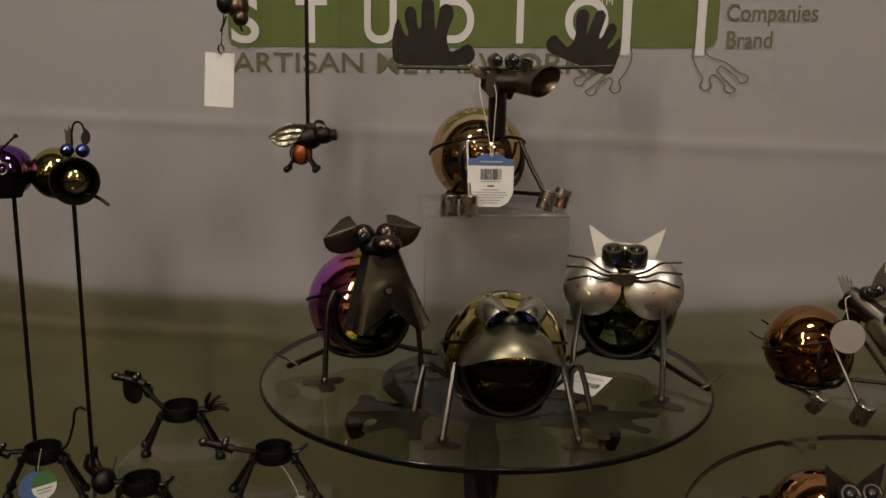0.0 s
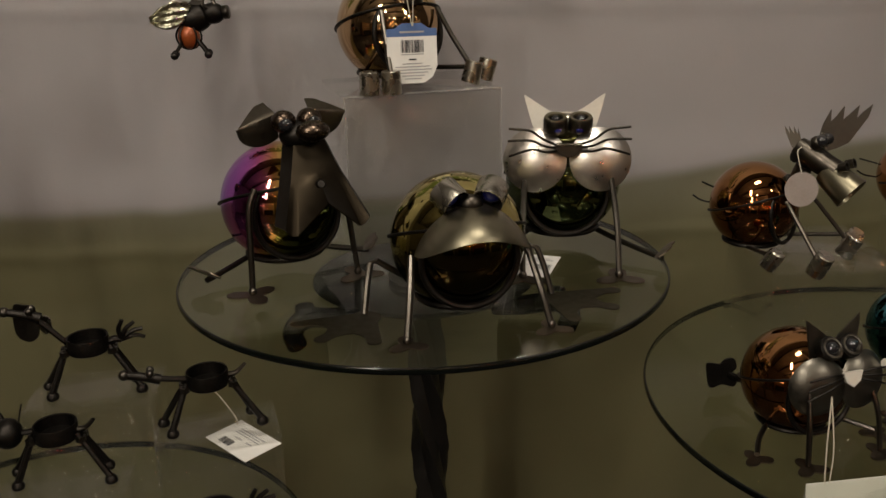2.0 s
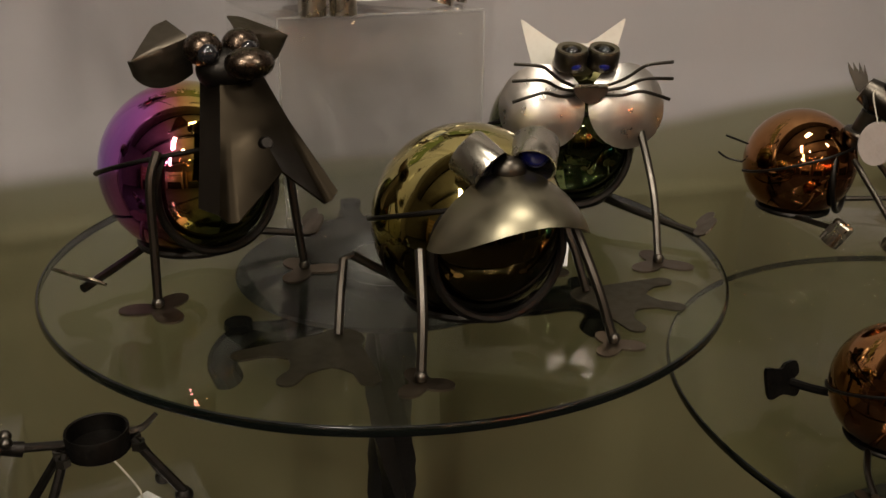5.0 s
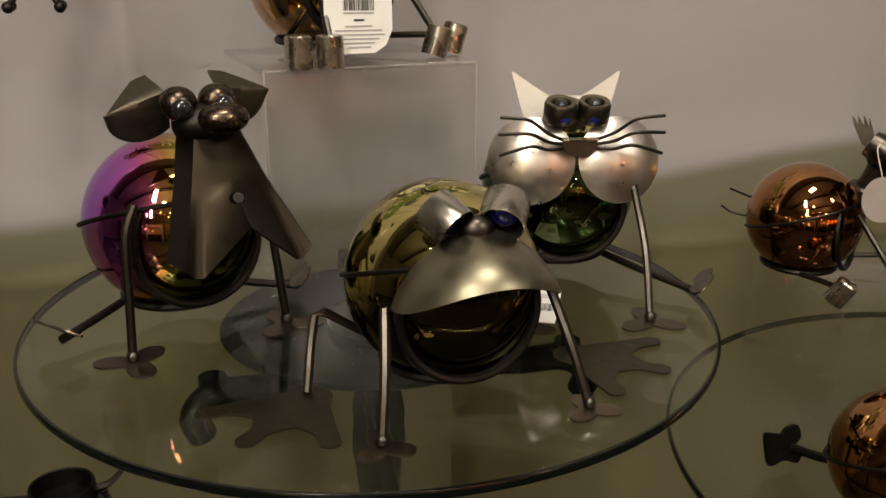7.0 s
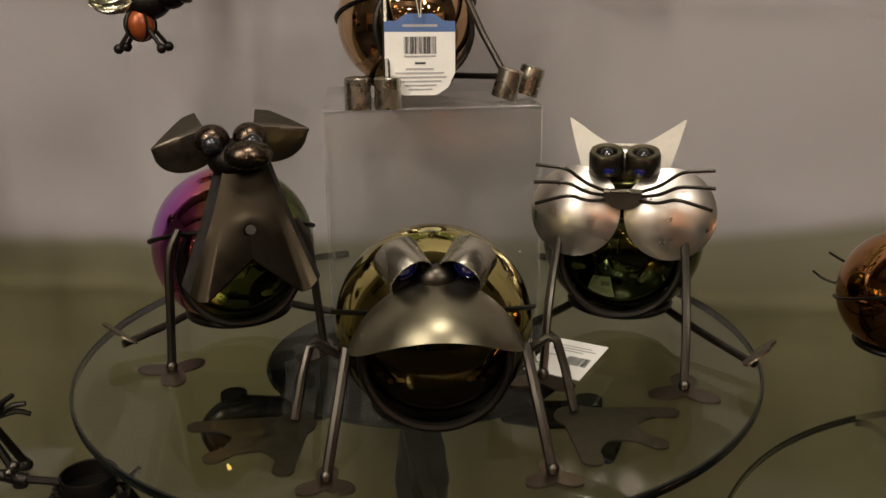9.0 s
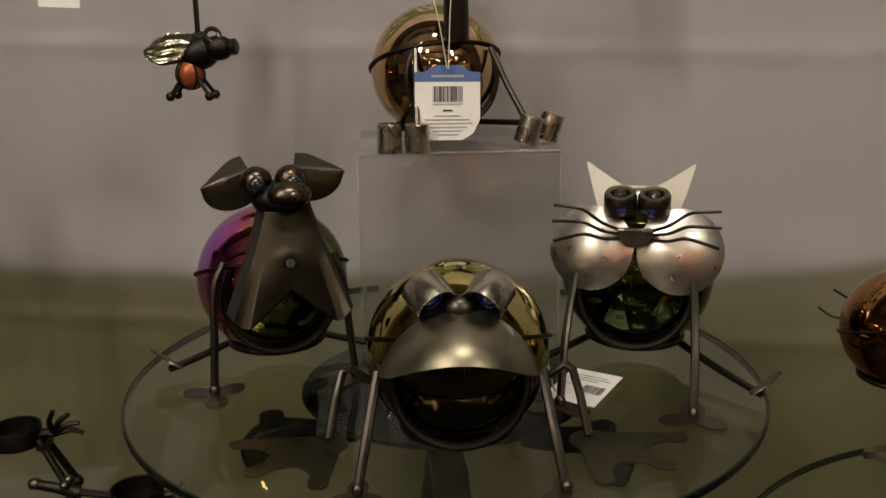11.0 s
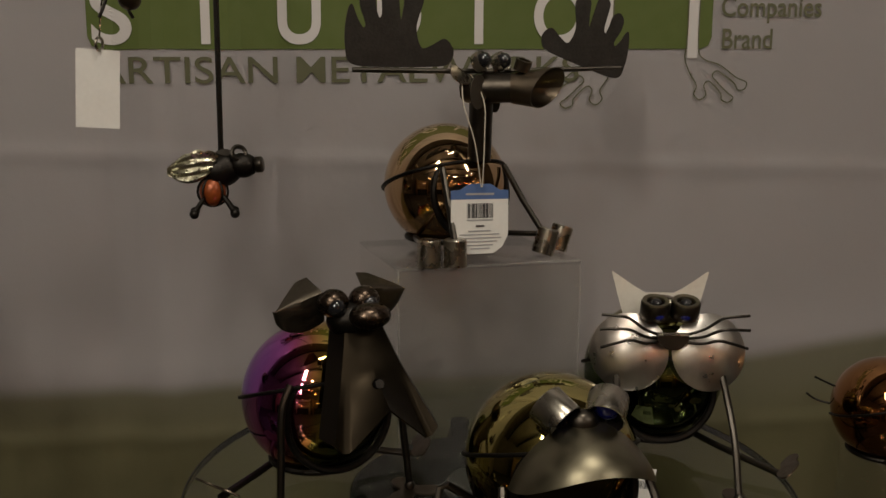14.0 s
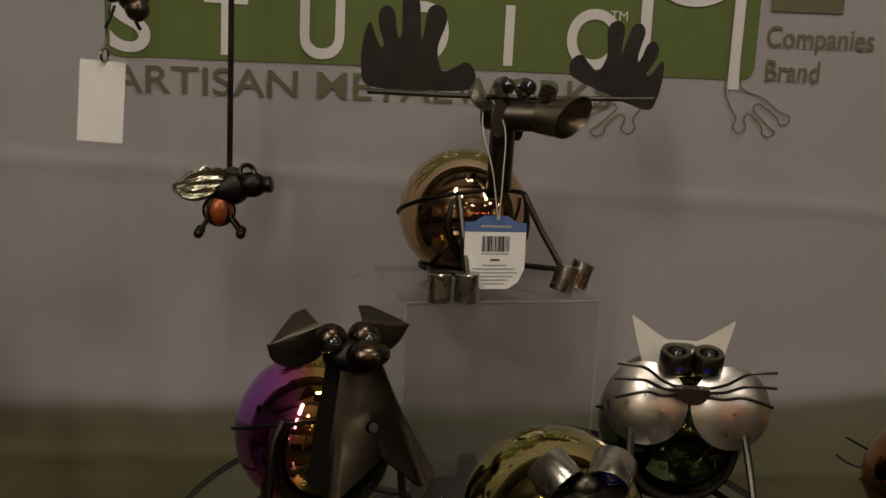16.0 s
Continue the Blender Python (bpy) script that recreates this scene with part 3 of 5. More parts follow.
table = thing("display_table", pose(0, 0.62, 0), "long display table covered with a dark cloth", "table")
part("table_top", block(-1.6, -0.22, 0.525, 1.6, 0.42, 0.55, 0.004), CLOTH, table)
part("cloth_skirt", sheet(lambda u, v: Vector((-1.6 + 3.2 * u, -0.225 - 0.012 * math.sin(u * 90) * (1 - v), 0.02 + 0.525 * v)), 160, 6, 0.002), CLOTH, table, "pleated dark cloth skirt")
for tx in (-1.5, 1.5):
    for ty in (-0.15, 0.36):
        part("leg", tube([(tx, ty, 0.0), (tx, ty, 0.53)], 0.018, 12, bend=False), IRON, table)


def riser(m, w, d, h, label, wall=0.003, face=CLEAN_ACRYLIC):
    """An open-backed acrylic riser: top and four walls, standing on z = 0."""
    ob = thing("acrylic_riser", m, label, "display riser", "clear risers")
    part("top", block(-w / 2, -d / 2, h - wall, w / 2, d / 2, h, 0.001), face, ob)
    part("front", block(-w / 2, -d / 2, 0, w / 2, -d / 2 + wall, h - wall - 0.0004, 0.0008), face, ob)
    part("back", block(-w / 2, d / 2 - wall, 0, w / 2, d / 2, h - wall - 0.0004, 0.0008), CLEAN_ACRYLIC, ob)
    for s in (-1, 1):
        part("side", block(s * (w / 2 - wall), -d / 2 + wall + 0.0004, 0, s * w / 2, d / 2 - wall - 0.0004, h - wall - 0.0004, 0.0008), CLEAN_ACRYLIC, ob)
    return ob


tall = riser(pose(0.0585, 1.0385, DISC, 0, 0, 4), 0.166, 0.150, 0.1695, "tall clear acrylic riser with scuffed faces under the big moose", face=ACRYLIC)
# Pale strips paint in the bright line that light draws along the edges.
for ex in (-1, 1):
    part("edge", block(ex * 0.0832, -0.0758, 0.0005, ex * 0.0820, -0.0745, 0.1685, 0.0004), EDGE_GLINT, tall, "pale strip painting the glint along the acrylic edge")
part("edge", block(-0.0825, -0.0758, 0.1686, 0.0825, -0.0745, 0.1697, 0.0004), EDGE_GLINT, tall, "pale strip painting the glint along the acrylic edge")

# ---------------------------------------------------------------- ball figures


def figure(name, x, y, z, heading, label, category, ball, r, lift, group="figures with mirror balls"):
    """Mirror ball on a wire hoop, with a wire round it. The figure looks along -y, turned by heading; lift: ball's foot over z."""
    ob = thing(name, pose(x, y, z, 0, 0, heading), label, category, group)
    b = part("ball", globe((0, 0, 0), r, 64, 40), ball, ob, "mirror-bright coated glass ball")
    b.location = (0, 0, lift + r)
    s = r / 0.06
    part("base_hoop", hoop((0, 0, lift + r - math.sqrt(max(1e-6, (r + 0.0028 * s) ** 2 - (0.62 * r) ** 2))), 0.62 * r, 0.003 * s), BLACKENED, ob)
    k = 0.70 * r
    part("front_hoop", hoop((0, -0.735 * r, lift + 0.93 * r), k, 0.003 * s, pose(0, 0, 0, 84, 0, 0)), BLACKENED, ob)
    pts = [(1.02 * r * math.sin(a), -1.02 * r * math.cos(a) * 0.985, lift + r * (1.14 + 0.36 * math.cos(a))) for a in [radians(d) for d in range(-150, 151, 15)]]
    for i, (px, py, pz) in enumerate(pts):
        v = Vector((px, py, pz - lift - r))
        v = v.normalized() * r * 1.02
        pts[i] = (v.x, v.y, v.z + lift + r)
    part("holding_wire", tube(pts, 0.0015 * s, 8, steps=3), BLACKENED, ob)
    return ob


def paw(ob, x, y, z, turn, r=0.0170, lobe=0.0085, tip=0.0, thick=0.0014, mat=None):
    part("paw", plate(trefoil(r, lobe), thick, pose(x, y, z, tip, 0, turn), 2), mat or SHEET, ob, "flat three-lobed sheet metal paw")


def leaf_paw(ob, x, y, s):
    """The hind paw: a cut leaf of sheet metal that leans outwards on its lower edge."""
    lean = Vector((-s * 0.55, 0.24, 0.76)).to_track_quat("Z", "Y").to_matrix().to_4x4()
    part("paw", plate([(-0.024, 0.0), (-0.016, 0.008), (-0.004, 0.007), (0.004, 0.010), (0.014, 0.008), (0.024, 0.0), (0.014, -0.008), (0.004, -0.010), (-0.004, -0.007), (-0.016, -0.008)], 0.0013, Matrix.Translation((x, y, 0.0175)) @ lean, 3), SHEET, ob, "leaf-shaped sheet metal paw")


def whole_legs(ob, front, hip, r=0.0029):
    for s in (-1, 1):
        part("front_leg", tube([(s * p[0], p[1], p[2]) for p in (front, ((front[0] + hip[0]) / 2, (front[1] + hip[1]) / 2, (front[2] + hip[2]) / 2), hip)], r), STEEL, ob)


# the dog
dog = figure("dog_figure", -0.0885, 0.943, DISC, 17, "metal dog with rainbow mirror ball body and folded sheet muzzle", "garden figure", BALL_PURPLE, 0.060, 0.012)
for s in (-1, 1):
    part("front_leg", tube([(s * 0.054, -0.058, 0.004), (s * 0.051, -0.054, 0.045), (s * 0.048, -0.050, 0.082), (s * 0.040, -0.047, 0.1)], 0.003), STEEL, dog)
    paw(dog, s * 0.054, -0.060, 0.0016, 30 + 60 * (s > 0))
    part("foot_bead", globe((s * 0.054, -0.058, 0.005), 0.0042, 12, 8), STEEL, dog)
    part("hind_leg", tube([(s * 0.030, 0.012, 0.019), (s * 0.055, 0.002, 0.013), (s * 0.086, -0.014, 0.0085)], 0.003), STEEL, dog)
    leaf_paw(dog, s * 0.088, -0.014, s)


def muzzle(u, v):
    a = u * 2 - 1
    flat = min(1.0, abs(a) / 0.8)
    w = (0.0130 + 0.0265 * v) * flat * (1 if a > 0 else -1) + 0.0055 * (1 - v)
    turn_back = max(0.0, abs(a) - 0.8) / 0.2
    drop = 0.0
    if v > 0.4:
        drop = (v - 0.4) / 0.6 * (0.030 * max(0.0, 1 - flat * 1.15) + 0.010 * max(0.0, flat - 0.75) * 4)
    return Vector((w + (0.0035 if a > 0 else -0.0035) * turn_back, -0.078 - 0.053 * v + 0.003 * flat ** 2 + (0.020 if a < 0 else 0.008) * turn_back, 0.150 - 0.080 * v + drop))


def dog_ear(u, v, s):
    """A leaf folded along its length: a rounded flap hangs in front, a straight one slopes back above it."""
    x = 0.004 + (0.0345 if s < 0 else 0.0385) * u
    ridge = 0.010 * (1 - u) ** 0.8 + (-0.003 if s < 0 else 0.004) * u
    if v < 0.6:
        k = 1 - v / 0.6
        hang = 0.0265 * math.sqrt(max(0.0, 1 - (u * 1.02 - 0.30) ** 2 / 0.52)) if u < 0.995 else 0.0006
        p = Vector((x - 0.004 * k * (1 - u), 0.006 * k * k + 0.004 * u, ridge - k * hang))
    else:
        k = (v - 0.6) / 0.4
        wide = 0.020 * max(0.02, min(1.0, (1 - u) / 0.72))
        p = Vector((x + 0.004 * k * (1 - u), k * wide + 0.004 * u, ridge + 0.36 * k * wide))
    return Vector((s * p.x + s * 0.0122 - 0.002, p.y - 0.058, p.z + 0.1605))


part("muzzle", sheet(muzzle, 60, 16, 0.0013), MUZZLE, dog, "folded bronzed sheet muzzle with a notched lower edge")
part("muzzle_bolt", lathe([(0, 0.003), (0.003, 0.003), (0.0042, 0.0015), (0.0042, 0), (0, 0)], pose(0.002, -0.1085, 0.111, 60) @ Matrix.Scale(1.1, 4), 16), BLACKENED, dog)
part("skull", globe((0, -0.068, 0.150), 0.0185, 24, 16, (1, 0.9, 0.75)), BLACKENED, dog)
for s in (-1, 1):
    e = part("eye_socket", globe((s * 0.0122 - 0.002, -0.069, 0.1635), 0.0110, 28, 18, (1.05, 1, 0.95)), DOME, dog, "domed bronzed eye socket")
    part("eye_bead", globe((s * 0.0130 - 0.002, -0.0760, 0.1617), 0.0068, 20, 14), EYE, e, "black glass bead")
    part("ear", sheet(lambda u, v: dog_ear(u, v, s), 16, 14, 0.0011), EAR, dog, "folded sheet metal ear")
part("nose", globe((0.0065, -0.087, 0.1555), 0.0142, 32, 20, (1.1, 0.9, 0.68)), DOME, dog, "round bronzed nose")

# the frog
def webbed(heel, toes, r=0.0065):
    """Outline of a webbed foot: round toe ends with hollow webs between them, drawn together at the heel."""
    pts = []
    for i, (tx, ty) in enumerate(toes):
        a = math.atan2(ty - heel[1], tx - heel[0])
        for k in range(7):
            b = a + radians(-105 + 35 * k)
            pts.append((tx + r * math.cos(b), ty + r * math.sin(b)))
        if i + 1 < len(toes):
            nx, ny = toes[i + 1]
            for k in range(1, 6):
                u = k / 6
                hollow = 0.30 * math.sin(u * math.pi)
                px, py = tx + (nx - tx) * u, ty + (ny - ty) * u
                pts.append((px + (heel[0] - px) * hollow, py + (heel[1] - py) * hollow))
    a = math.atan2(toes[1][1] - heel[1], toes[1][0] - heel[0])
    for k in range(7):
        b = a + radians(90 + 30 * k)
        pts.append((heel[0] + 0.015 * math.cos(b), heel[1] + 0.015 * math.sin(b)))
    return pts


web = webbed((0.088, -0.012), [(0.087, -0.064), (0.129, -0.048), (0.146, -0.010)])
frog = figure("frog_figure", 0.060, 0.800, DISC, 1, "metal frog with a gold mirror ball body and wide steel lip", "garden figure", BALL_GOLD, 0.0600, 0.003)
for s in (-1, 1):
    part("front_leg", tube([(s * 0.062, -0.077, 0.003), (s * 0.056, -0.064, 0.035), (s * 0.050, -0.045, 0.066)], 0.0031), STEEL, frog)
    paw(frog, s * 0.062, -0.079, 0.0016, 90, 0.0125, 0.0055)
    part("foot_bead", globe((s * 0.062, -0.077, 0.005), 0.0038, 12, 8), STEEL, frog)
    part("hind_leg", tube([(s * 0.087, -0.006, 0.003), (s * 0.082, 0.003, 0.028), (s * 0.0775, 0.010, 0.044), (s * 0.072, 0.011, 0.046), (s * 0.035, 0.012, 0.020)], 0.0029, bend=False), STEEL, frog)
    part("webbed_foot", plate([(s * a, b) for a, b in web], 0.0013, pose(0, 0, 0.0016), 1), WEB, frog, "webbed bronzed sheet foot")


def lip(u, v):
    a = radians(-90 + 180 * u)
    q = 0.5 * v ** 0.82 + 0.5 * math.sin(v * math.pi / 2)
    rx, ry = 0.008 + 0.0410 * q, 0.003 + 0.039 * q
    rim = 0.0885 - 0.020 * math.sin(a) ** 2
    return Vector((rx * math.sin(a), -0.052 - ry * math.cos(a), 0.108 + (rim - 0.108) * v ** 1.4))


part("nose_bump", globe((0, -0.0525, 0.1085), 0.0092, 20, 14, (1.1, 0.9, 0.9)), GUN, frog, "small dark steel nose bump")
part("lip", sheet(lip, 36, 16, 0.0014), SATIN, frog, "broad domed steel upper lip")
for s in (-1, 1):
    m = pose(s * 0.0190, -0.0470, 0.1165, 121, 0, -s * 35)
    e = part("eye_can", lathe([(0, -0.007), (0.0126, -0.007), (0.0134, -0.006), (0.0132, 0.0125), (0.0125, 0.0125), (0.0123, -0.004), (0, -0.004)], m, 36), BRUSHED, frog, "brushed steel eye can")
    part("eye_bead", globe(m @ Vector((0, 0, 0.0)), 0.0096, 20, 14), BLUE, e, "cobalt blue glass bead")

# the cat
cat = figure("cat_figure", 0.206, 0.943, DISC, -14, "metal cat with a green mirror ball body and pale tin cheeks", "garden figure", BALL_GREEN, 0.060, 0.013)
for s in (-1, 1):
    part("front_leg", tube([(s * 0.0465, -0.111, 0.004), (s * 0.0455, -0.092, 0.05), (s * 0.042, -0.054, 0.098)], 0.003), STEEL, cat)
    paw(cat, s * 0.0465, -0.112, 0.0016, 90)
    part("foot_bead", globe((s * 0.0465, -0.111, 0.005), 0.0042, 12, 8), STEEL, cat)
    part("hind_leg", tube([(s * 0.030, 0.0, 0.020), (s * 0.060, -0.038, 0.014), (s * 0.094, -0.076, 0.0085)], 0.003), STEEL, cat)
    leaf_paw(cat, s * 0.096, -0.077, s)
    part("cheek", lathe([(0, 0.0105), (0.006, 0.0102), (0.012, 0.0092), (0.018, 0.0074), (0.024, 0.0048), (0.029, 0.0020), (0.0318, 0.0), (0.0312, -0.001), (0.024, 0.0035), (0.012, 0.008), (0, 0.0093)], pose(s * 0.0325, -0.067, 0.1125, 76, 0, s * 10), 40), CHEEK, cat, "domed hammered tin cheek")
    for i, (a, b, c) in enumerate((((0.0115, 0.1315), (0.037, 0.147), (0.0585, 0.1495)), ((0.0115, 0.1285), (0.036, 0.1375), (0.0595, 0.1375)), ((0.0115, 0.1255), (0.035, 0.129), (0.0585, 0.1225)))):
        part("whisker", tube([(s * a[0], -0.086, a[1]), (s * (a[0] + b[0]) / 2, -0.091, (a[1] + b[1]) / 2 - 0.0015), (s * b[0], -0.094, b[1]), (s * (b[0] + c[0]) / 2, -0.094, (b[1] + c[1]) / 2 + 0.0006), (s * c[0], -0.093, c[1])], 0.0013, 6), STEEL, cat)
    m = pose(s * 0.0122, -0.079, 0.1470, 16, 0, 0) @ Matrix.Scale(0.88, 4)
    e = part("eye_can", lathe([(0, -0.009), (0.0128, -0.009), (0.0135, -0.008), (0.0135, 0.005), (0.0122, 0.0075), (0.0085, 0.0066), (0.0078, 0.003), (0, 0.003)], m, 32), GUN, cat, "dark steel eye cup")
    part("eye_ring", lathe([(0.0128, 0.0062), (0.0122, 0.0080), (0.0085, 0.0072), (0.008, 0.0052), (0.0128, 0.0062)], m, 32), SATIN, e)
    part("eye_bead", globe(m @ Vector((0, -0.001, 0.0036)), 0.0052, 20, 14), EYE, e, "black glass bead")
    part("eye_glint", globe((s * 0.0110, -0.0875, 0.1415), 0.0046, 16, 10, (1, 0.6, 0.75)), BLUE, e, "blue glass bead")
    part("ear", plate([(s * x, y) for x, y in ((0.0004, -0.008), (0.0004, 0.0185), (0.012, 0.0180), (0.020, 0.0225), (0.0400, 0.0360), (0.0412, 0.0358), (0.0365, 0.018), (0.030, -0.004), (0.020, -0.010))], 0.001, pose(0, -0.0615, 0.1325, 84), 1, False), PALE, cat, "pale pointed tin ear")
part("head", globe((0, -0.050, 0.138), 0.018, 28, 18, (1.0, 0.5, 0.75)), BRUSHED, cat)
part("nose", plate([(-0.0125, 0.004), (0.0125, 0.004), (0.0125, 0.0), (0.007, -0.006), (0.003, -0.0078), (-0.003, -0.0078), (-0.007, -0.006), (-0.0125, 0.0)], 0.005, pose(0, -0.087, 0.1275, 84), 1, False), GUN, cat, "small half-round steel nose")
part("nose_ridge", block(-0.0126, -0.0905, 0.1315, 0.0126, -0.0835, 0.1330, 0.0004), BRUSHED, cat)
for piece in cat.children:
    kind_of = piece.name.split(".")[0]
    if kind_of in ("whisker", "nose", "nose_ridge"):
        piece.location = (0, 0.020, -0.0085)
    elif kind_of == "cheek":
        piece.location = (0, 0.011, -0.0065)
    elif kind_of in ("eye_can", "head"):
        piece.location = (0, 0.025, -0.0045)
    elif kind_of == "ear":
        piece.location = (0, 0.044, -0.004)

# the big moose on the riser
BOX = 1.2017
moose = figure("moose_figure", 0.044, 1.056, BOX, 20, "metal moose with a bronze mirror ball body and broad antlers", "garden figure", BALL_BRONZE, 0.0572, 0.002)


def can(ob, x, y, z, tilt, turn, r=0.0098, h=0.023, name="hoof"):
    part(name, lathe([(0, -h / 2 + 0.002), (r - 0.0008, -h / 2 + 0.002), (r - 0.0008, -h / 2), (r + 0.0004, -h / 2), (r, h / 2 - 0.001), (r - 0.001, h / 2), (0, h / 2)], pose(x, y, z, tilt, 0, turn), 32), BRUSHED, ob, "brushed steel can hoof")


for s in (-1, 1):
    part("front_leg", tube([(s * 0.046 if s < 0 else 0.050, -0.0850, 0.020), (s * 0.040, -0.066, 0.0495), (s * 0.0335, -0.046, 0.079)], 0.0027, bend=False), STEEL, moose)
    can(moose, s * 0.046 if s < 0 else 0.052, -0.0855, 0.0119 if s < 0 else 0.0136, 0 if s < 0 else 16, 70)
    part("hind_bar", tube([(s * 0.028, 0.01, 0.012), (s * 0.050, -0.036, 0.0145), (s * 0.066 if s < 0 else 0.073, -0.078, 0.017)], 0.0026), STEEL, moose)
    can(moose, s * 0.0665 if s < 0 else 0.075, -0.077, 0.0119 if s < 0 else 0.0138, 0 if s < 0 else 18, 75)
part("neck", tube([(0.000, -0.054, 0.086), (-0.003, -0.060, 0.138)], 0.0104, 24, bend=False), GUN, moose, "bronzed steel tube neck")
HEAD = pose(-0.004, -0.066, 0.1475, 0, 0, 44) @ pose(0, 0, 0, 89, 0, 0)
part("head_tube", lathe([(0, -0.020), (0.009, -0.020), (0.0120, -0.016), (0.0125, 0.0), (0.0122, 0.026), (0.0128, 0.034), (0, 0.034)], HEAD, 36), GUN, moose, "gunmetal tube head")


def snout(u, v):
    """A flaring tube whose mouth is cut on the slant, opening downwards and to one side."""
    a = 2 * math.pi * u
    r = 0.0131 + 0.0040 * v
    return HEAD @ Vector((r * math.cos(a), r * math.sin(a), 0.024 + v * (0.030 + 0.008 * math.sin(a) + 0.010 * math.cos(a))))


part("muzzle", sheet(snout, 40, 8, 0.0008), SHEET, moose, "flared steel muzzle cut slantwise at the mouth")
# Black disc stands in for the shade inside the open snout tube.
part("mouth", lathe([(0, 0.0295), (0.0126, 0.0295), (0.0126, 0.028), (0, 0.028)], HEAD, 28), ENAMEL, moose)
for ex, ey, ez, sc, tn in ((-0.0165, -0.0745, 0.1445, 1.0, 58), (0.012, -0.060, 0.137, 0.7, 64)):
    part("ear", plate([(0.008 * math.cos(q) * sc, 0.0145 * math.sin(q) * sc) for q in [2 * math.pi * k / 20 for k in range(20)]], 0.0013, pose(ex, ey, ez, 86, 6, tn - 60), 1, False), GUN, moose, "oval hanging sheet ear")
part("nostril", lathe([(0, 0), (0.006, 0), (0.0062, 0.008), (0.0045, 0.008), (0.0045, 0.002), (0, 0.002)], HEAD @ pose(-0.004, 0.0145, 0.032, -70, 0, 12) @ Matrix.Scale(1.15, 4), 20), SHEET, moose)
TURNED = pose(-0.004, -0.068, 0.1640, 0, -1.2, -15)
part("antler_bar", tube([tuple(TURNED @ Vector(p)) for p in ((-0.116, 0.0, 0.0), (0.0, 0.0, -0.002), (0.128, 0.0, 0.0))], 0.0022, 8), STEEL, moose)
ANTLER = [(0.003, 0.015), (0.010, 0.024), (0.022, 0.0185), (0.031, 0.017), (0.034, 0.034), (0.0265, 0.054), (0.0275, 0.064), (0.034, 0.068), (0.041, 0.064), (0.044, 0.050), (0.047, 0.040),
          (0.0475, 0.0605), (0.0485, 0.0705), (0.0545, 0.075), (0.061, 0.0705), (0.062, 0.059), (0.0625, 0.045), (0.065, 0.041), (0.067, 0.048), (0.068, 0.0605), (0.074, 0.0655), (0.080, 0.0605), (0.0805, 0.050), (0.077, 0.037),
          (0.079, 0.033), (0.083, 0.040), (0.087, 0.0515), (0.0905, 0.048), (0.094, 0.034), (0.095, 0.017), (0.091, 0.004), (0.067, 0.001), (0.017, 0.001), (0.006, 0.005)]
for s in (-1, 1):
    part("antler", plate([(s * (x + (0.026 if s < 0 else 0.044)), y) for x, y in ANTLER], 0.0013, TURNED @ pose(0, -0.001, 0.001, 82) @ (pose(0.087, 0.020, 0, 0, 0, -22) @ Matrix.Scale(0.9, 4) @ pose(-0.085, -0.020, 0) if s > 0 else Matrix.Identity(4)), 4), BLACKENED, moose, "blackened sheet steel antler with rounded tines")
    e = part("eye_cup", lathe([(0, -0.006), (0.008, -0.005), (0.0088, 0.0), (0.0082, 0.003), (0.0075, 0.002), (0, 0.001)], pose(-0.002 + s * 0.0105, -0.072, 0.1700, 70, 0, 20), 24), BRUSHED, moose)
    part("eye_bead", globe((-0.002 + s * 0.0105 + 0.001, -0.0755, 0.1710), 0.0064, 18, 12), EYE, e, "black glass bead")
part("ear", plate([(0, 0.004), (-0.012, 0.006), (-0.022, 0.001), (-0.020, -0.007), (-0.010, -0.008), (0, -0.004)], 0.001, pose(-0.020, -0.066, 0.154, 60, 25, -10), 4, True, 10), BRUSHED, moose, "small pale tin ear")


# ---------------------------------------------------------------- price tags


def bars(parent, x0, x1, y, h, n, m, seed, mat=None, name="barcode_bar"):
    rnd = random.Random(seed)
    bm = bmesh.new()
    x = x0
    while x < x1:
        w = rnd.choice((0.0003, 0.0005, 0.0009))
        block(x, y, 0.0005, min(x + w, x1), y + h, 0.0007, 0, m, bm)
        x += w + rnd.choice((0.0003, 0.0005, 0.0007))
    part(name, bm, mat or INK, parent, smooth=False)


def text_bars(parent, rows, m, mat=None):
    for x0, x1, y, h in rows:
        part("text_bar", block(x0, y, 0.0005, x1, y + h, 0.0007, 0, m), mat or INK_GREY, parent, smooth=False)


tag = thing("hang_tag", pose(0.0545, 0.972, 1.2365, 86, 1, 8), "white swing tag with a blue head and barcode on the moose", "tag", "paper tags")
part("card", plate([(-0.0265, 0.022), (0.0265, 0.022), (0.0265, -0.010), (0.021, -0.021), (0.012, -0.0265), (-0.012, -0.0265), (-0.021, -0.021), (-0.0265, -0.010)], 0.0006, None, 1, False), CARD, tag)
part("blue_head", plate([(-0.0266, 0.020), (0.0266, 0.020), (0.0266, 0.0275), (0.018, 0.0280), (0.010, 0.033), (-0.010, 0.033), (-0.018, 0.0280), (-0.0266, 0.0275)], 0.0009, None, 1, False), CARD_BLUE, tag, "blue printed head")
bars(tag, -0.012, 0.012, 0.004, 0.0125, 20, None, 3)
text_bars(tag, [(-0.012, 0.012, 0.0018, 0.001), (-0.013, 0.013, 0.0235, 0.0018)], None)
text_bars(tag, [(-0.004, 0.004, -0.0035, 0.0014)], None, INK)
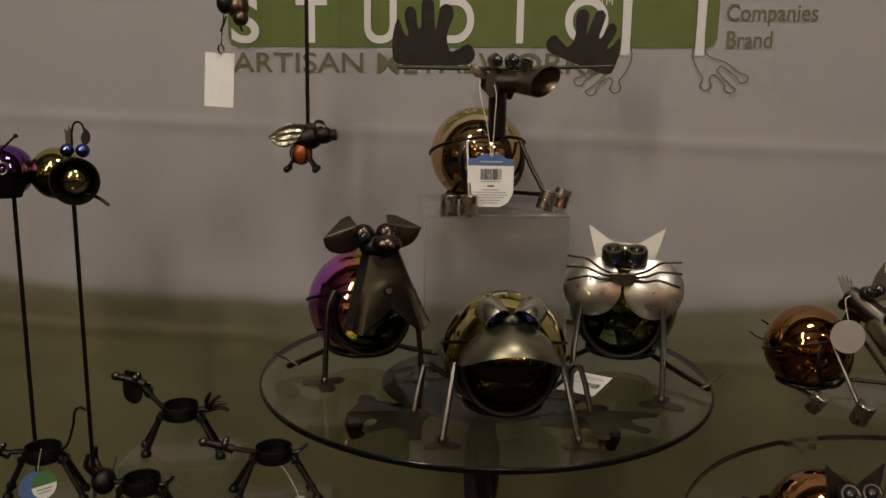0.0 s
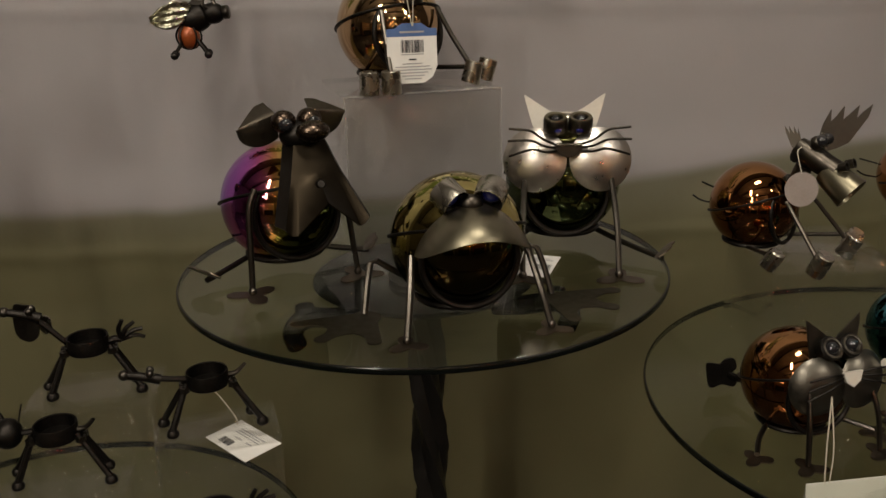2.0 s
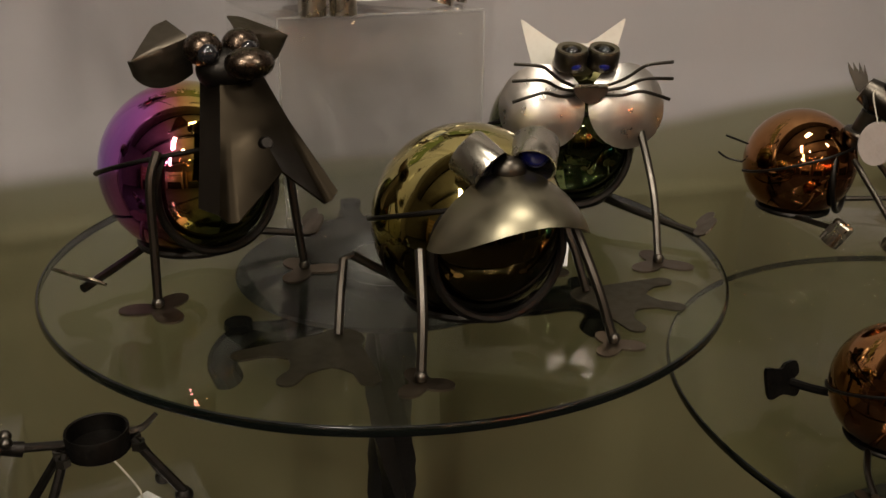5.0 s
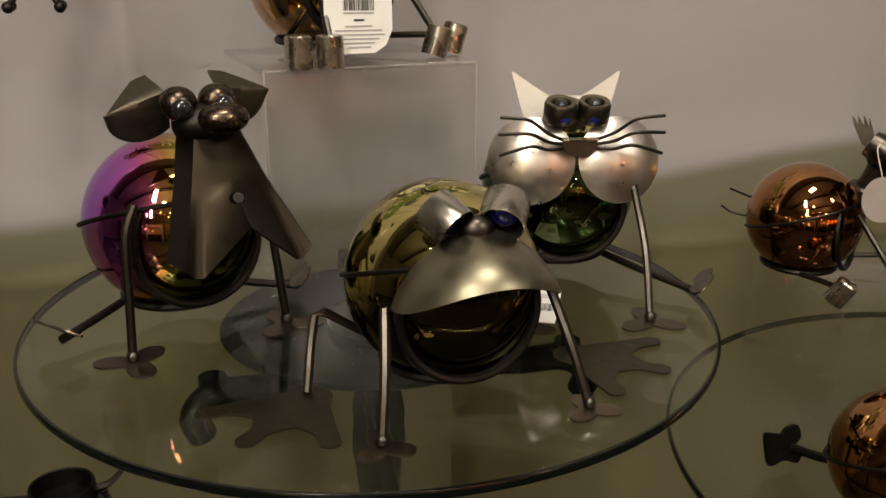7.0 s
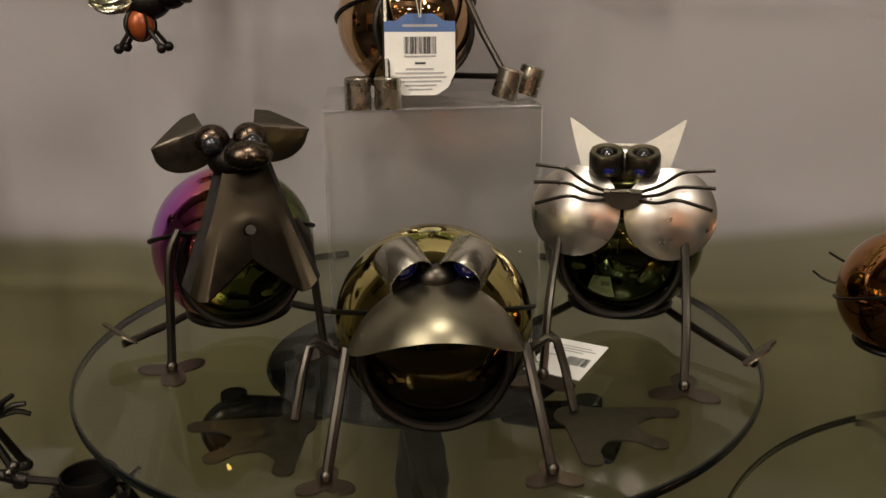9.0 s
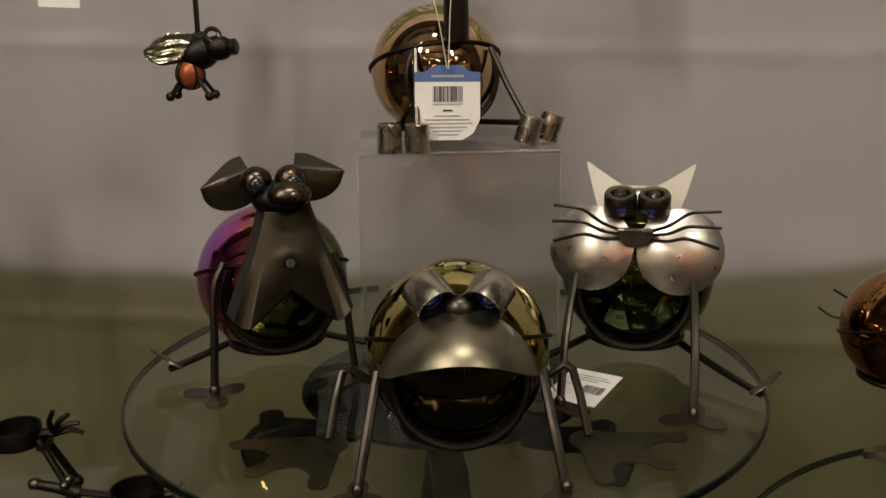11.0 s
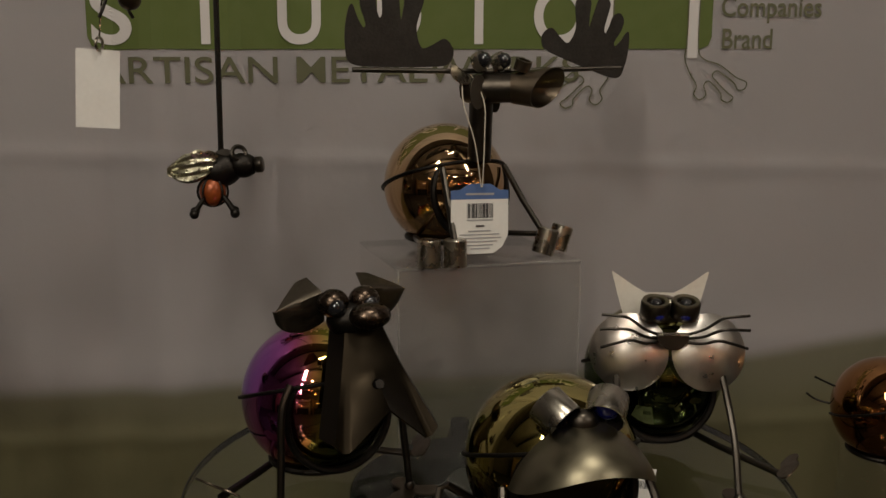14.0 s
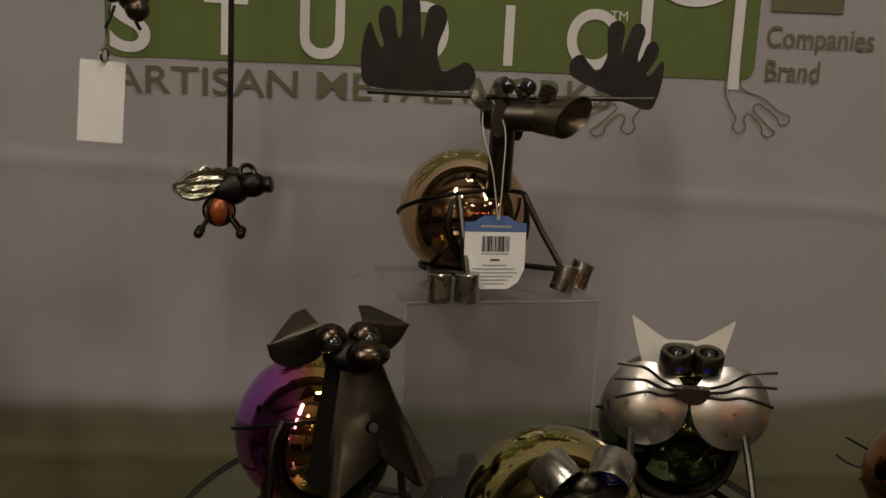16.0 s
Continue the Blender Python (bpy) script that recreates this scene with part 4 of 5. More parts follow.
text_bars(tag, [(-0.011, 0.010, -0.0075, 0.001), (-0.019, 0.018, -0.0105, 0.001), (-0.020, 0.020, -0.0135, 0.001), (-0.016, 0.016, -0.0165, 0.001), (-0.012, 0.012, -0.0195, 0.001), (-0.009, 0.009, -0.0225, 0.001)], None)
string = tagged(part("tag_string", tube([(0.0545, 0.969, 1.267), (0.048, 0.968, 1.305), (0.040, 0.978, 1.340), (0.046, 0.992, 1.364), (0.058, 0.978, 1.340), (0.057, 0.970, 1.305), (0.0555, 0.969, 1.267)], 0.0005, 5), STRING), "thin looped string holding the moose's swing tag", "string")

ptag = thing("price_tag", pose(0.155, 0.8755, DISC + 0.003, 2, 0, -31), "small white price tag lying on the glass", "tag", "paper tags")
part("card", block(-0.0205, -0.029, -0.0003, 0.0205, 0.029, 0.0004, 0), CARD, ptag, smooth=False)
bars(ptag, 0.001, 0.017, -0.010, 0.013, 12, None, 5)
text_bars(ptag, [(-0.016, 0.012, 0.018, 0.0012), (-0.016, 0.016, 0.014, 0.0012), (-0.016, 0.008, 0.010, 0.0012), (-0.016, -0.004, 0.0, 0.0012)], None)
tagged(part("tag_string", tube([(0.134, 0.868, DISC + 0.004), (0.131, 0.862, DISC + 0.008), (0.126, 0.852, DISC + 0.028), (0.121, 0.845, DISC + 0.045)], 0.0008, 5), STRING), "white string tied to the frog's price tag", "string")

# ---------------------------------------------------------------- small moose and its riser
MZ = 1.0315
riser(pose(0.455, 0.862, RDISC, 0, 0, -12), 0.13, 0.15, MZ - RDISC - 0.0004, "low clear acrylic riser under the small moose")
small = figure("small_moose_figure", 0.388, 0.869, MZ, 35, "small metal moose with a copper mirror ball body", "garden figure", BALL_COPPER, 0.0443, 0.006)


FORK = [(0, 0), (0.010, 0.002), (0.020, 0.006), (0.036, 0.026), (0.040, 0.036), (0.032, 0.030), (0.027, 0.025), (0.030, 0.036), (0.022, 0.029), (0.017, 0.025), (0.019, 0.036), (0.012, 0.028), (0.008, 0.024), (0.009, 0.034), (0.002, 0.022), (-0.002, 0.010)]


def small_moose(ob):
    for s in (-1, 1):
        part("front_leg", tube([(s * 0.037, -0.082, 0.020), (s * 0.032, -0.064, 0.042), (s * 0.026, -0.044, 0.066)], 0.0022), GUN, ob)
        can(ob, s * 0.037, -0.087, 0.0135, 26, s * 8, 0.0088, 0.023)
        fx, fy = (0.070, -0.074) if s > 0 else (-0.046, -0.040)
        part("hind_bar", tube([(s * 0.022, 0.0, 0.012), (fx * 0.7, fy * 0.5, 0.013), (fx, fy, 0.015)], 0.0022), GUN, ob)
        can(ob, fx, fy - 0.004, 0.0115, 30, s * -10, 0.0080, 0.019)
        a = plate([(s * (x * (1.5 if s > 0 else 0.4) + 0.012), y * (1.2 if s > 0 else 0.7)) for x, y in FORK], 0.0012, pose(0.002 if s > 0 else 0.008, -0.052, 0.110, 74, 0, -34 if s > 0 else -62), 1, False)
        part("antler", a, GUN, ob, "fork-shaped dark steel antler")
        e = part("eye_cup", lathe([(0, -0.005), (0.0062, -0.004), (0.0070, 0.0), (0.006, 0.002), (0, 0.001)], pose(s * 0.0080 + 0.004, -0.060, 0.1225, 64), 20), GUN, ob)
        part("eye_bead", globe((s * 0.0080 + 0.004, -0.0630, 0.1240), 0.0060, 16, 10), EYE, e)
        part("tail_wire", tube([(s * 0.004, 0.044, 0.052 + s * 0.007), (s * 0.007, 0.056, 0.054 + s * 0.007), (s * 0.010, 0.064, 0.057 + s * 0.005)], 0.001, 6), BLACKENED, ob)
        part("ear", plate([(0, 0.003), (s * 0.010, 0.006), (s * 0.017, 0.0), (s * 0.009, -0.005), (0, -0.003)], 0.001, pose(s * 0.009, -0.044, 0.108, 70), 3), BLACKENED, ob)
        part("nostril", lathe([(0, -0.004), (0.0045, -0.004), (0.0048, 0.004), (0.003, 0.004), (0.003, 0.0), (0, 0.0)], pose(s * 0.009, -0.088, 0.103, 70, 0, 0), 14), GUN, ob)
    part("neck", tube([(0, -0.038, 0.070), (0, -0.048, 0.098)], 0.0085, 20, bend=False), GUN, ob)
    part("neck_coil", hoop((0, -0.042, 0.080), 0.0105, 0.003, pose(0, 0, 0, 20)), GUN, ob)
    part("head_tube", lathe([(0, -0.014), (0.010, -0.012), (0.0120, 0.0), (0.0115, 0.02), (0.0120, 0.032), (0, 0.032)], pose(0, -0.050, 0.110, 118), 28), GUN, ob)
    part("muzzle", lathe([(0.0115, 0.020), (0.0135, 0.023), (0.0175, 0.054), (0.0167, 0.054), (0.0128, 0.024), (0.0115, 0.020)], pose(0, -0.052, 0.108, 126), 32), SATIN, ob, "flared satin steel muzzle")


small_moose(small)
rt = thing("hang_tag", pose(0.399, 0.806, 1.112, 80, 0, -8), "round pale paper tag hanging under the small moose's chin", "tag", "paper tags")
part("card", plate([(0.0166 * math.cos(a), 0.0166 * math.sin(a)) for a in [2 * math.pi * k / 28 for k in range(28)]], 0.0006, None, 1, False), DULL_CARD, rt)
part("string_loop", tube([(0, 0.015, 0.0), (-0.003, 0.035, -0.003), (0.003, 0.04, -0.008)], 0.0005, 5), STRING, rt)

far_small = figure("small_ball_figure", 0.625, 0.925, MZ, 50, "small metal figure with a copper mirror ball body", "garden figure", BALL_COPPER, 0.0443, 0.006)
riser(pose(0.655, 0.885, RDISC, 0, 0, -12), 0.12, 0.13, MZ - RDISC - 0.0004, "low clear acrylic riser under a small ball figure")
small_moose(far_small)

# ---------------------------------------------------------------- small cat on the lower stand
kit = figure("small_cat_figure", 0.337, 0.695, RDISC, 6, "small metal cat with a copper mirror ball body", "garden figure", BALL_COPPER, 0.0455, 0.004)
KX = 0.011
for s in (-1, 1):
    part("front_leg", tube([(KX * 0.6 + s * 0.036, -0.062, 0.003), (KX * 0.6 + s * 0.034, -0.056, 0.038), (KX * 0.6 + s * 0.028, -0.043, 0.068)], 0.0023), STEEL, kit)
    paw(kit, KX * 0.6 + s * 0.036, -0.064, 0.0016, 90, 0.011, 0.0045)
    part("hind_leg", tube([(s * 0.022, 0.0, 0.012), (s * 0.045, -0.018, 0.008), (s * 0.060, -0.036, 0.005)], 0.0023), STEEL, kit)
    paw(kit, s * 0.061, -0.037, 0.0016, s * 30, 0.010, 0.004)
    part("cheek", lathe([(0, 0.008), (0.009, 0.0072), (0.017, 0.0045), (0.0235, 0.0), (0.0255, -0.003), (0.0245, -0.003), (0.016, 0.003), (0, 0.0068)], pose(KX + s * 0.0225, -0.044, 0.062, 82, 0, s * 10), 32), KIT_STEEL, kit, "domed grey steel cheek")
    for k in range(3):
        part("whisker", tube([(KX + s * 0.008, -0.054, 0.076 - 0.003 * k), (KX + s * 0.022, -0.0575, 0.079 - 0.006 * k), (KX + s * 0.042, -0.055, 0.076 - 0.009 * k)], 0.0009, 6), BLACKENED, kit)
    m = pose(KX + s * 0.0098, -0.036, 0.0915, 52)
    e = part("eye_can", lathe([(0, -0.006), (0.0098, -0.006), (0.0103, 0.004), (0.009, 0.0055), (0.0062, 0.0045), (0, 0.002)], m, 28), BLACKENED, kit)
    part("eye_ring", hoop(m @ Vector((0, 0, 0.0045)), 0.0078, 0.0014, pose(0, 0, 0, 52), 24, 6), GUN, e)
    part("eye_bead", globe(m @ Vector((0, 0, 0.0030)), 0.0060, 16, 10), EYE, e)
    part("ear", plate([(KX + s * x, y) for x, y in ((0.0, -0.006), (0.004, 0.004), (0.026, 0.0215), (0.027, 0.021), (0.023, -0.012), (0.012, -0.014))], 0.001, pose(0, -0.028, 0.094, 84), 1, False), KIT_STEEL, kit, "pointed grey sheet steel ear")
part("nose", plate([(KX - 0.0095, 0.003), (KX + 0.0095, 0.003), (KX + 0.007, -0.005), (KX, -0.010), (KX - 0.007, -0.005)], 0.003, pose(0, -0.0545, 0.075, 78), 1, False), PALE, kit)
part("tail", tube([(0, 0.044, 0.022), (-0.004, 0.062, 0.018), (-0.008, 0.080, 0.016)], 0.0035, 8), BLACKENED, kit)
part("tail_end", plate([(-0.016, 0.0), (-0.015, 0.010), (-0.004, 0.008), (0.0, 0.011), (0.008, 0.012), (0.010, 0.004), (0.006, 0.0), (0.010, -0.006), (0.006, -0.012), (-0.004, -0.009), (-0.014, -0.011)], 0.003, pose(-0.012, 0.082, 0.018, 74, 0, -8) @ Matrix.Scale(1.15, 4), 3), BLACKENED, kit, "cut sheet tail end")
kt = thing("price_tag", pose(0.3405, 0.612, 0.8945, 84, 0, -4), "blank white price card hanging from the small cat", "tag", "paper tags")
part("card", block(-0.036, -0.045, -0.0004, 0.036, 0.026, 0.0004), CARD, kt, smooth=False)
for s in (-1, 1):
    part("string", tube([(-0.018 + 0.002 * s, 0.024, 0.0), (-0.018 + 0.003 * s, 0.055, 0.002), (-0.016, 0.098, -0.003)], 0.0006, 5), STRING, kt)

bird = figure("peacock_figure", 0.455, 0.700, RDISC, 0, "metal bird with a teal mirror ball body and ribbed fan", "garden figure", BALL_TEAL, 0.040, 0.040)
for k in range(9):
    a = radians(-64 + 16 * k)
    part("fan_rib", tube([(-0.030 + 0.012 * math.sin(a), -0.042, 0.062 + 0.012 * math.cos(a)), (-0.030 + 0.036 * math.sin(a), -0.046, 0.062 + 0.030 * math.cos(a))], 0.0032, 8, bend=False, taper=0.0045), PALE, bird)
for s in (-1, 1):
    part("leg", tube([(s * 0.018, 0.0, 0.045), (s * 0.022, -0.012, 0.02), (s * 0.022, -0.014, 0.003)], 0.0023), STEEL, bird)
    paw(bird, s * 0.022, -0.016, 0.0016, 90, 0.010, 0.004)
part("crest", plate([(-0.016, 0.0), (-0.004, 0.006), (0.010, 0.006), (0.02, 0.0), (0.008, -0.003)], 0.001, pose(-0.03, -0.03, 0.124, 60), 3), PALE, bird)

# ---------------------------------------------------------------- candle dogs


def candle_dog(x, y, z, heading, label, head, tail="fork", ball_head=False):
    """A tealight dog of rods, bolts and a fork: shallow cup, four bolt legs, neck and head. It looks along -y of its heading."""
    ob = thing("candle_dog", pose(x, y, z, 0, 0, heading), label, "candle holder", "tealight dogs")
    part("cup", lathe([(0, 0.040), (0.0168, 0.040), (0.0180, 0.0410), (0.0186, 0.0540), (0.0182, 0.0552), (0.0170, 0.0546), (0.0166, 0.0440), (0, 0.0432)], None, 36), BLACKENED, ob, "shallow blackened tealight cup")
    for s in (-1, 1):
        for f, reach in ((-1, 0.039), (1, 0.040)):
            a, c = Vector((s * 0.004, f * 0.0185, 0.046)), Vector((s * 0.012, f * reach + s * 0.004, 0.005))
            leg = part("leg", tube([a, a.lerp(c, 0.5), c], 0.0026, 8, bend=False, taper=0.0032), BLACKENED, ob)
            part("bolt_foot", lathe([(0, 0), (0.0048, 0), (0.0056, 0.0014), (0.0054, 0.0042), (0.0036, 0.0068), (0, 0.0072)], Matrix.Translation((c.x, c.y, 0.0002)), 14), BLACKENED, leg)
            part("nut", lathe([(0.0028, -0.0025), (0.0046, -0.0025), (0.0046, 0.0025), (0.0028, 0.0025)], Matrix.Translation(a.lerp(c, 0.12)), 6), STEEL, leg)
    if tail == "fork":
        part("tail", tube([(0, 0.018, 0.048), (0, 0.024, 0.050), (0, 0.030, 0.049)], 0.0034, 8), BLACKENED, ob)
        for q in range(4):
            a = radians(4 + 30 * q)
            part("tine", tube([(0, 0.030, 0.049), (0.003 * q - 0.004, 0.030 + 0.011 * math.cos(a), 0.0495 + 0.011 * math.sin(a)), (0.004 * q - 0.006, 0.030 + 0.020 * math.cos(a - 0.25), 0.0505 + 0.020 * math.sin(a - 0.25))], 0.0026, 8, taper=0.0018), BLACKENED, ob)
    elif tail == "curl":
        part("tail", tube([(0, 0.018, 0.05), (0, 0.026, 0.058), (0, 0.033, 0.078), (0, 0.036, 0.094), (0, 0.042, 0.098), (0, 0.048, 0.095)], 0.0014, 6), BLACKENED, ob)
    else:
        part("tail", tube([(0, 0.018, 0.048), (0.001, 0.026, 0.050), (0.003, 0.034, 0.058)], 0.0028, 8, taper=0.0016), STEEL, ob)
    h = Vector(head)
    part("neck", tube([(0, -0.0175, 0.049), Vector((0, -0.0175, 0.049)).lerp(h, 0.5), h], 0.0028, 8), BLACKENED, ob)
    if ball_head:
        hd = part("head", globe(h + Vector((0, -0.010, 0.0)), 0.0135, 24, 16, (1, 0.9, 1)), BLACKENED, ob)
        for s in (-1, 1):
            part("ear", tube([h + Vector((s * 0.006, -0.016, 0.010)), h + Vector((s * 0.010, -0.022, 0.020)), h + Vector((s * 0.008, -0.020, 0.032))], 0.0034, 8, taper=0.0022), BLACKENED, hd)
        part("whisker", tube([h + Vector((0, 0.0, 0.010)), h + Vector((0.002, 0.006, 0.028))], 0.0007, 5, bend=False), STEEL, hd)
        return ob
    hd = part("head", tube([h + Vector((0, 0.006, -0.002)), h + Vector((0, -0.006, 0.002)), h + Vector((0, -0.022, 0.006))], 0.0048, 12, taper=0.0034), BLACKENED, ob)
    part("nose_bolt", globe(h + Vector((0, -0.024, 0.0065)), 0.0048, 14, 10), STEEL, hd)
    for s in (-1, 1):
        part("eye", globe(h + Vector((s * 0.0042, -0.002, 0.0065)), 0.0036, 12, 8), STEEL, hd)
    return ob


A_Z, B_Z, C_Z, D_Z = 0.956, 0.931, 0.902, 0.918
dog_a = candle_dog(-0.275, 0.866, A_Z, -92, "blackened steel candle dog with raised head on a clear riser", (0.0, -0.043, 0.078))
part("ear", plate([(-0.010, 0.004), (0.0, 0.006), (0.010, 0.004), (0.013, -0.012), (0.009, -0.026), (-0.002, -0.030), (-0.012, -0.022)], 0.0014, pose(-0.006, -0.052, 0.082, 90, 0, 70), 4), GUN, dog_a, "large hanging sheet ear")
part("tongue", plate([(-0.006, 0.0), (0.006, 0.0), (0.007, -0.012), (0.0, -0.017), (-0.007, -0.012)], 0.0012, pose(-0.006, -0.036, 0.075, 90, 0, 60), 4), BRUSHED, dog_a)
candle_dog(-0.169, 0.818, B_Z, -86, "blackened steel candle dog with a price tag on a riser", (0.0, -0.046, 0.054), "stub")
candle_dog(-0.300, 0.806, C_Z, -96, "blackened steel candle dog with a round head on a riser", (0.0, -0.030, 0.048), "stub", True)
candle_dog(-0.412, 0.842, D_Z, -92, "blackened steel candle dog with a curled wire tail", (0.0, -0.042, 0.046), "curl")
candle_dog(-0.165, 0.700, LDISC, -90, "blackened steel candle dog low on the glass stand", (0.0, -0.034, 0.046))
riser(pose(-0.275, 0.872, LDISC + 0.0002, 0, 0, -4), 0.115, 0.085, A_Z - LDISC - 0.0006, "clear acrylic riser under a candle dog")
riser(pose(-0.166, 0.818, LDISC + 0.0002, 0, 0, 6), 0.110, 0.060, B_Z - LDISC - 0.0006, "clear acrylic riser under a candle dog")
riser(pose(-0.298, 0.790, LDISC + 0.0002, 0, 0, -4), 0.110, 0.066, C_Z - LDISC - 0.0006, "clear acrylic riser under a candle dog")
riser(pose(-0.415, 0.842, LDISC + 0.0002, 0, 0, -4), 0.110, 0.070, D_Z - LDISC - 0.0006, "clear acrylic riser under a candle dog")

for tx, ty, tz, rz, rx in ((-0.403, 0.808, 0.944, 44, 80), (-0.352, 0.770, 0.893, 62, 80)):
    rtag = thing("hang_tag", pose(tx, ty, tz, rx, 0, rz), "round blue, green and white paper tag hanging from a candle dog", "tag", "paper tags")
    part("card", plate([(0.0165 * math.cos(a) - 0.004, 0.0165 * math.sin(a)) for a in [2 * math.pi * q / 32 for q in range(32)]], 0.0006, None, 1, False), CARD_BLUE, rtag)
    part("green_field", plate([(0.004 + 0.0125 * math.cos(a), 0.001 + 0.0135 * math.sin(a)) for a in [math.pi * q / 16 for q in range(17)]], 0.0010, None, 1, False), CARD_GREEN, rtag)
    part("white_field", plate([(0.004 + 0.0125 * math.cos(a), 0.0005 + 0.0135 * math.sin(a)) for a in [math.pi + math.pi * q / 16 for q in range(17)]], 0.0010, None, 1, False), CARD, rtag)
    text_bars(rtag, [(-0.004, 0.012, -0.004, 0.0016), (-0.003, 0.011, -0.007, 0.0012)], None)
    part("string", tube([(0, 0.017, 0.0006), (0.002, 0.028, 0.003), (0.003, 0.040, 0.010)], 0.0005, 5), STRING, rtag)

scrap = thing("price_tag", pose(-0.468, 0.822, 0.968, 82, 14, 12), "small blank white card standing by a candle dog", "tag", "paper tags")
part("card", block(-0.008, -0.015, -0.0003, 0.008, 0.015, 0.0003), CARD, scrap, smooth=False)
part("string", tube([(0.0, -0.013, 0.0005), (0.006, -0.020, 0.002), (0.014, -0.024, 0.003)], 0.0006, 5), STRING, scrap)

low = figure("small_ball_figure", -0.392, 0.690, LDISC, 10, "small metal figure with a copper mirror ball, low on glass", "garden figure", BALL_COPPER, 0.040, 0.004)
part("crest_wire", tube([(0.010, -0.010, 0.082), (0.014, -0.012, 0.092), (0.022, -0.012, 0.094), (0.026, -0.012, 0.084)], 0.0016, 6), BLACKENED, low)
for s in (-1, 1):
    part("leg", tube([(s * 0.022, 0.0, 0.012), (s * 0.045, -0.02, 0.008), (s * 0.058, -0.03, 0.003)], 0.0023), STEEL, low)

# ---------------------------------------------------------------- stake bugs


def stake(name, x, y, z, ball, label):
    ob = thing(name, pose(x, y, 0.55), label, "garden stake", "ball bugs on rods")
    part("rod", tube([(0, 0, 0.0), (-0.004, 0, z - 0.55 - 0.022)], 0.0026, 8, bend=False), BLACKENED, ob, "thin black steel rod")
    b = part("ball", globe((0, 0, 0), 0.0295, 48, 32), ball, ob, "mirror-bright coated glass ball")
    b.location = (-0.022 if ball is BALL_GOLD else -0.007, 0.004 if ball is BALL_GOLD else -0.006, z - 0.55)
    return ob


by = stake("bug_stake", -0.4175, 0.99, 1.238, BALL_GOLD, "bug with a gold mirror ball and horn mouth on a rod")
Z0 = 1.240 - 0.55
part("horn", lathe([(0.016, -0.014), (0.020, -0.004), (0.026, 0.012), (0.0285, 0.018), (0.0275, 0.018), (0.019, -0.003), (0.010, -0.012), (0.016, -0.014)], pose(0.012, -0.030, Z0 - 0.006, 84, 0, 16) @ Matrix.Scale(0.93, 4), 32), BLACKENED, by, "blackened flared horn mouth")
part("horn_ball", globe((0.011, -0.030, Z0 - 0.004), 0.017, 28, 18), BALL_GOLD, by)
for s in (-1, 1):
    part("eye", globe((0.0145 + s * 0.0085, -0.034, Z0 + 0.028), 0.0078, 20, 14), BALL_VIOLET, by, "violet glass bead eye")
part("feeler", tube([(0.010, -0.03, Z0 + 0.032), (0.012, -0.032, Z0 + 0.050), (0.017, -0.034, Z0 + 0.059), (0.024, -0.035, Z0 + 0.057), (0.027, -0.036, Z0 + 0.049)], 0.0013, 6), BLACKENED, by)
part("feeler_leaf", plate([(0, 0.008), (0.005, 0.002), (0.004, -0.006), (-0.001, -0.010), (-0.005, -0.003)], 0.0015, pose(0.0275, -0.036, Z0 + 0.044, 80, 0, 20), 4), BLACKENED, by)
part("crest", plate([(-0.004, 0.0), (-0.005, 0.018), (-0.002, 0.014), (0.0, 0.021), (0.003, 0.014), (0.004, 0.0)], 0.001, pose(0.007, -0.028, Z0 + 0.034, 86, 0, 10), 1, False), SHEET, by)
part("lower_foot", tube([(0.02, -0.03, Z0 - 0.02), (0.036, -0.032, Z0 - 0.024), (0.048, -0.034, Z0 - 0.032)], 0.0022, 6), BLACKENED, by)

bp2 = stake("bug_stake", -0.485, 0.99, 1.241, BALL_VIOLET, "bug with a violet mirror ball and ringed eyes on a rod")
Z1 = 1.241 - 0.55
for s in (-1, 1):
    part("eye_ring", hoop((-0.007 + s * 0.0090, -0.036, Z1 + 0.006), 0.0062, 0.0020, pose(0, 0, 0, 82, 0, s * 12), 24, 8), STEEL, bp2)
part("nose", globe((-0.006, -0.039, Z1 - 0.004), 0.0050, 16, 10), PALE, bp2)
part("feeler", tube([(-0.006, -0.02, Z1 + 0.024), (0.006, -0.026, Z1 + 0.033), (0.016, -0.03, Z1 + 0.041)], 0.0013, 6), BLACKENED, bp2)
part("feeler_tip", globe((0.017, -0.030, Z1 + 0.0415), 0.0026, 10, 8), BLACKENED, bp2)
part("jaw", sheet(lambda u, v: Vector((-0.009 + 0.030 * math.sin(radians(-70 + 140 * u)) * (1 - 0.3 * v), -0.006 - 0.0305 * math.cos(radians(-70 + 140 * u)) * (1 - 0.25 * v), Z1 - 0.008 - 0.020 * v)), 20, 6, 0.0012), BLACKENED, bp2)

# ---------------------------------------------------------------- hanging things
def wing_skin(u, v, s):
    """A leaf-shaped wing with flutes that fan out from its root and a scalloped upper edge."""
    w = 0.0105 * math.sin(math.pi * min(1.0, 0.18 + 0.80 * u)) ** 0.8 + 0.0006
    c = v * 2 - 1
    scallop = 1 + 0.16 * abs(math.sin(u * 11)) * max(0.0, c)
    return Vector((-0.002 - 0.033 * u + 0.004 * c * (1 - u), -0.004 + s * (0.007 + 0.010 * u * (1 - u)) + 0.0011 * math.sin(c * 11 + u * 2), 0.0085 - 0.004 * u + w * c * scallop))


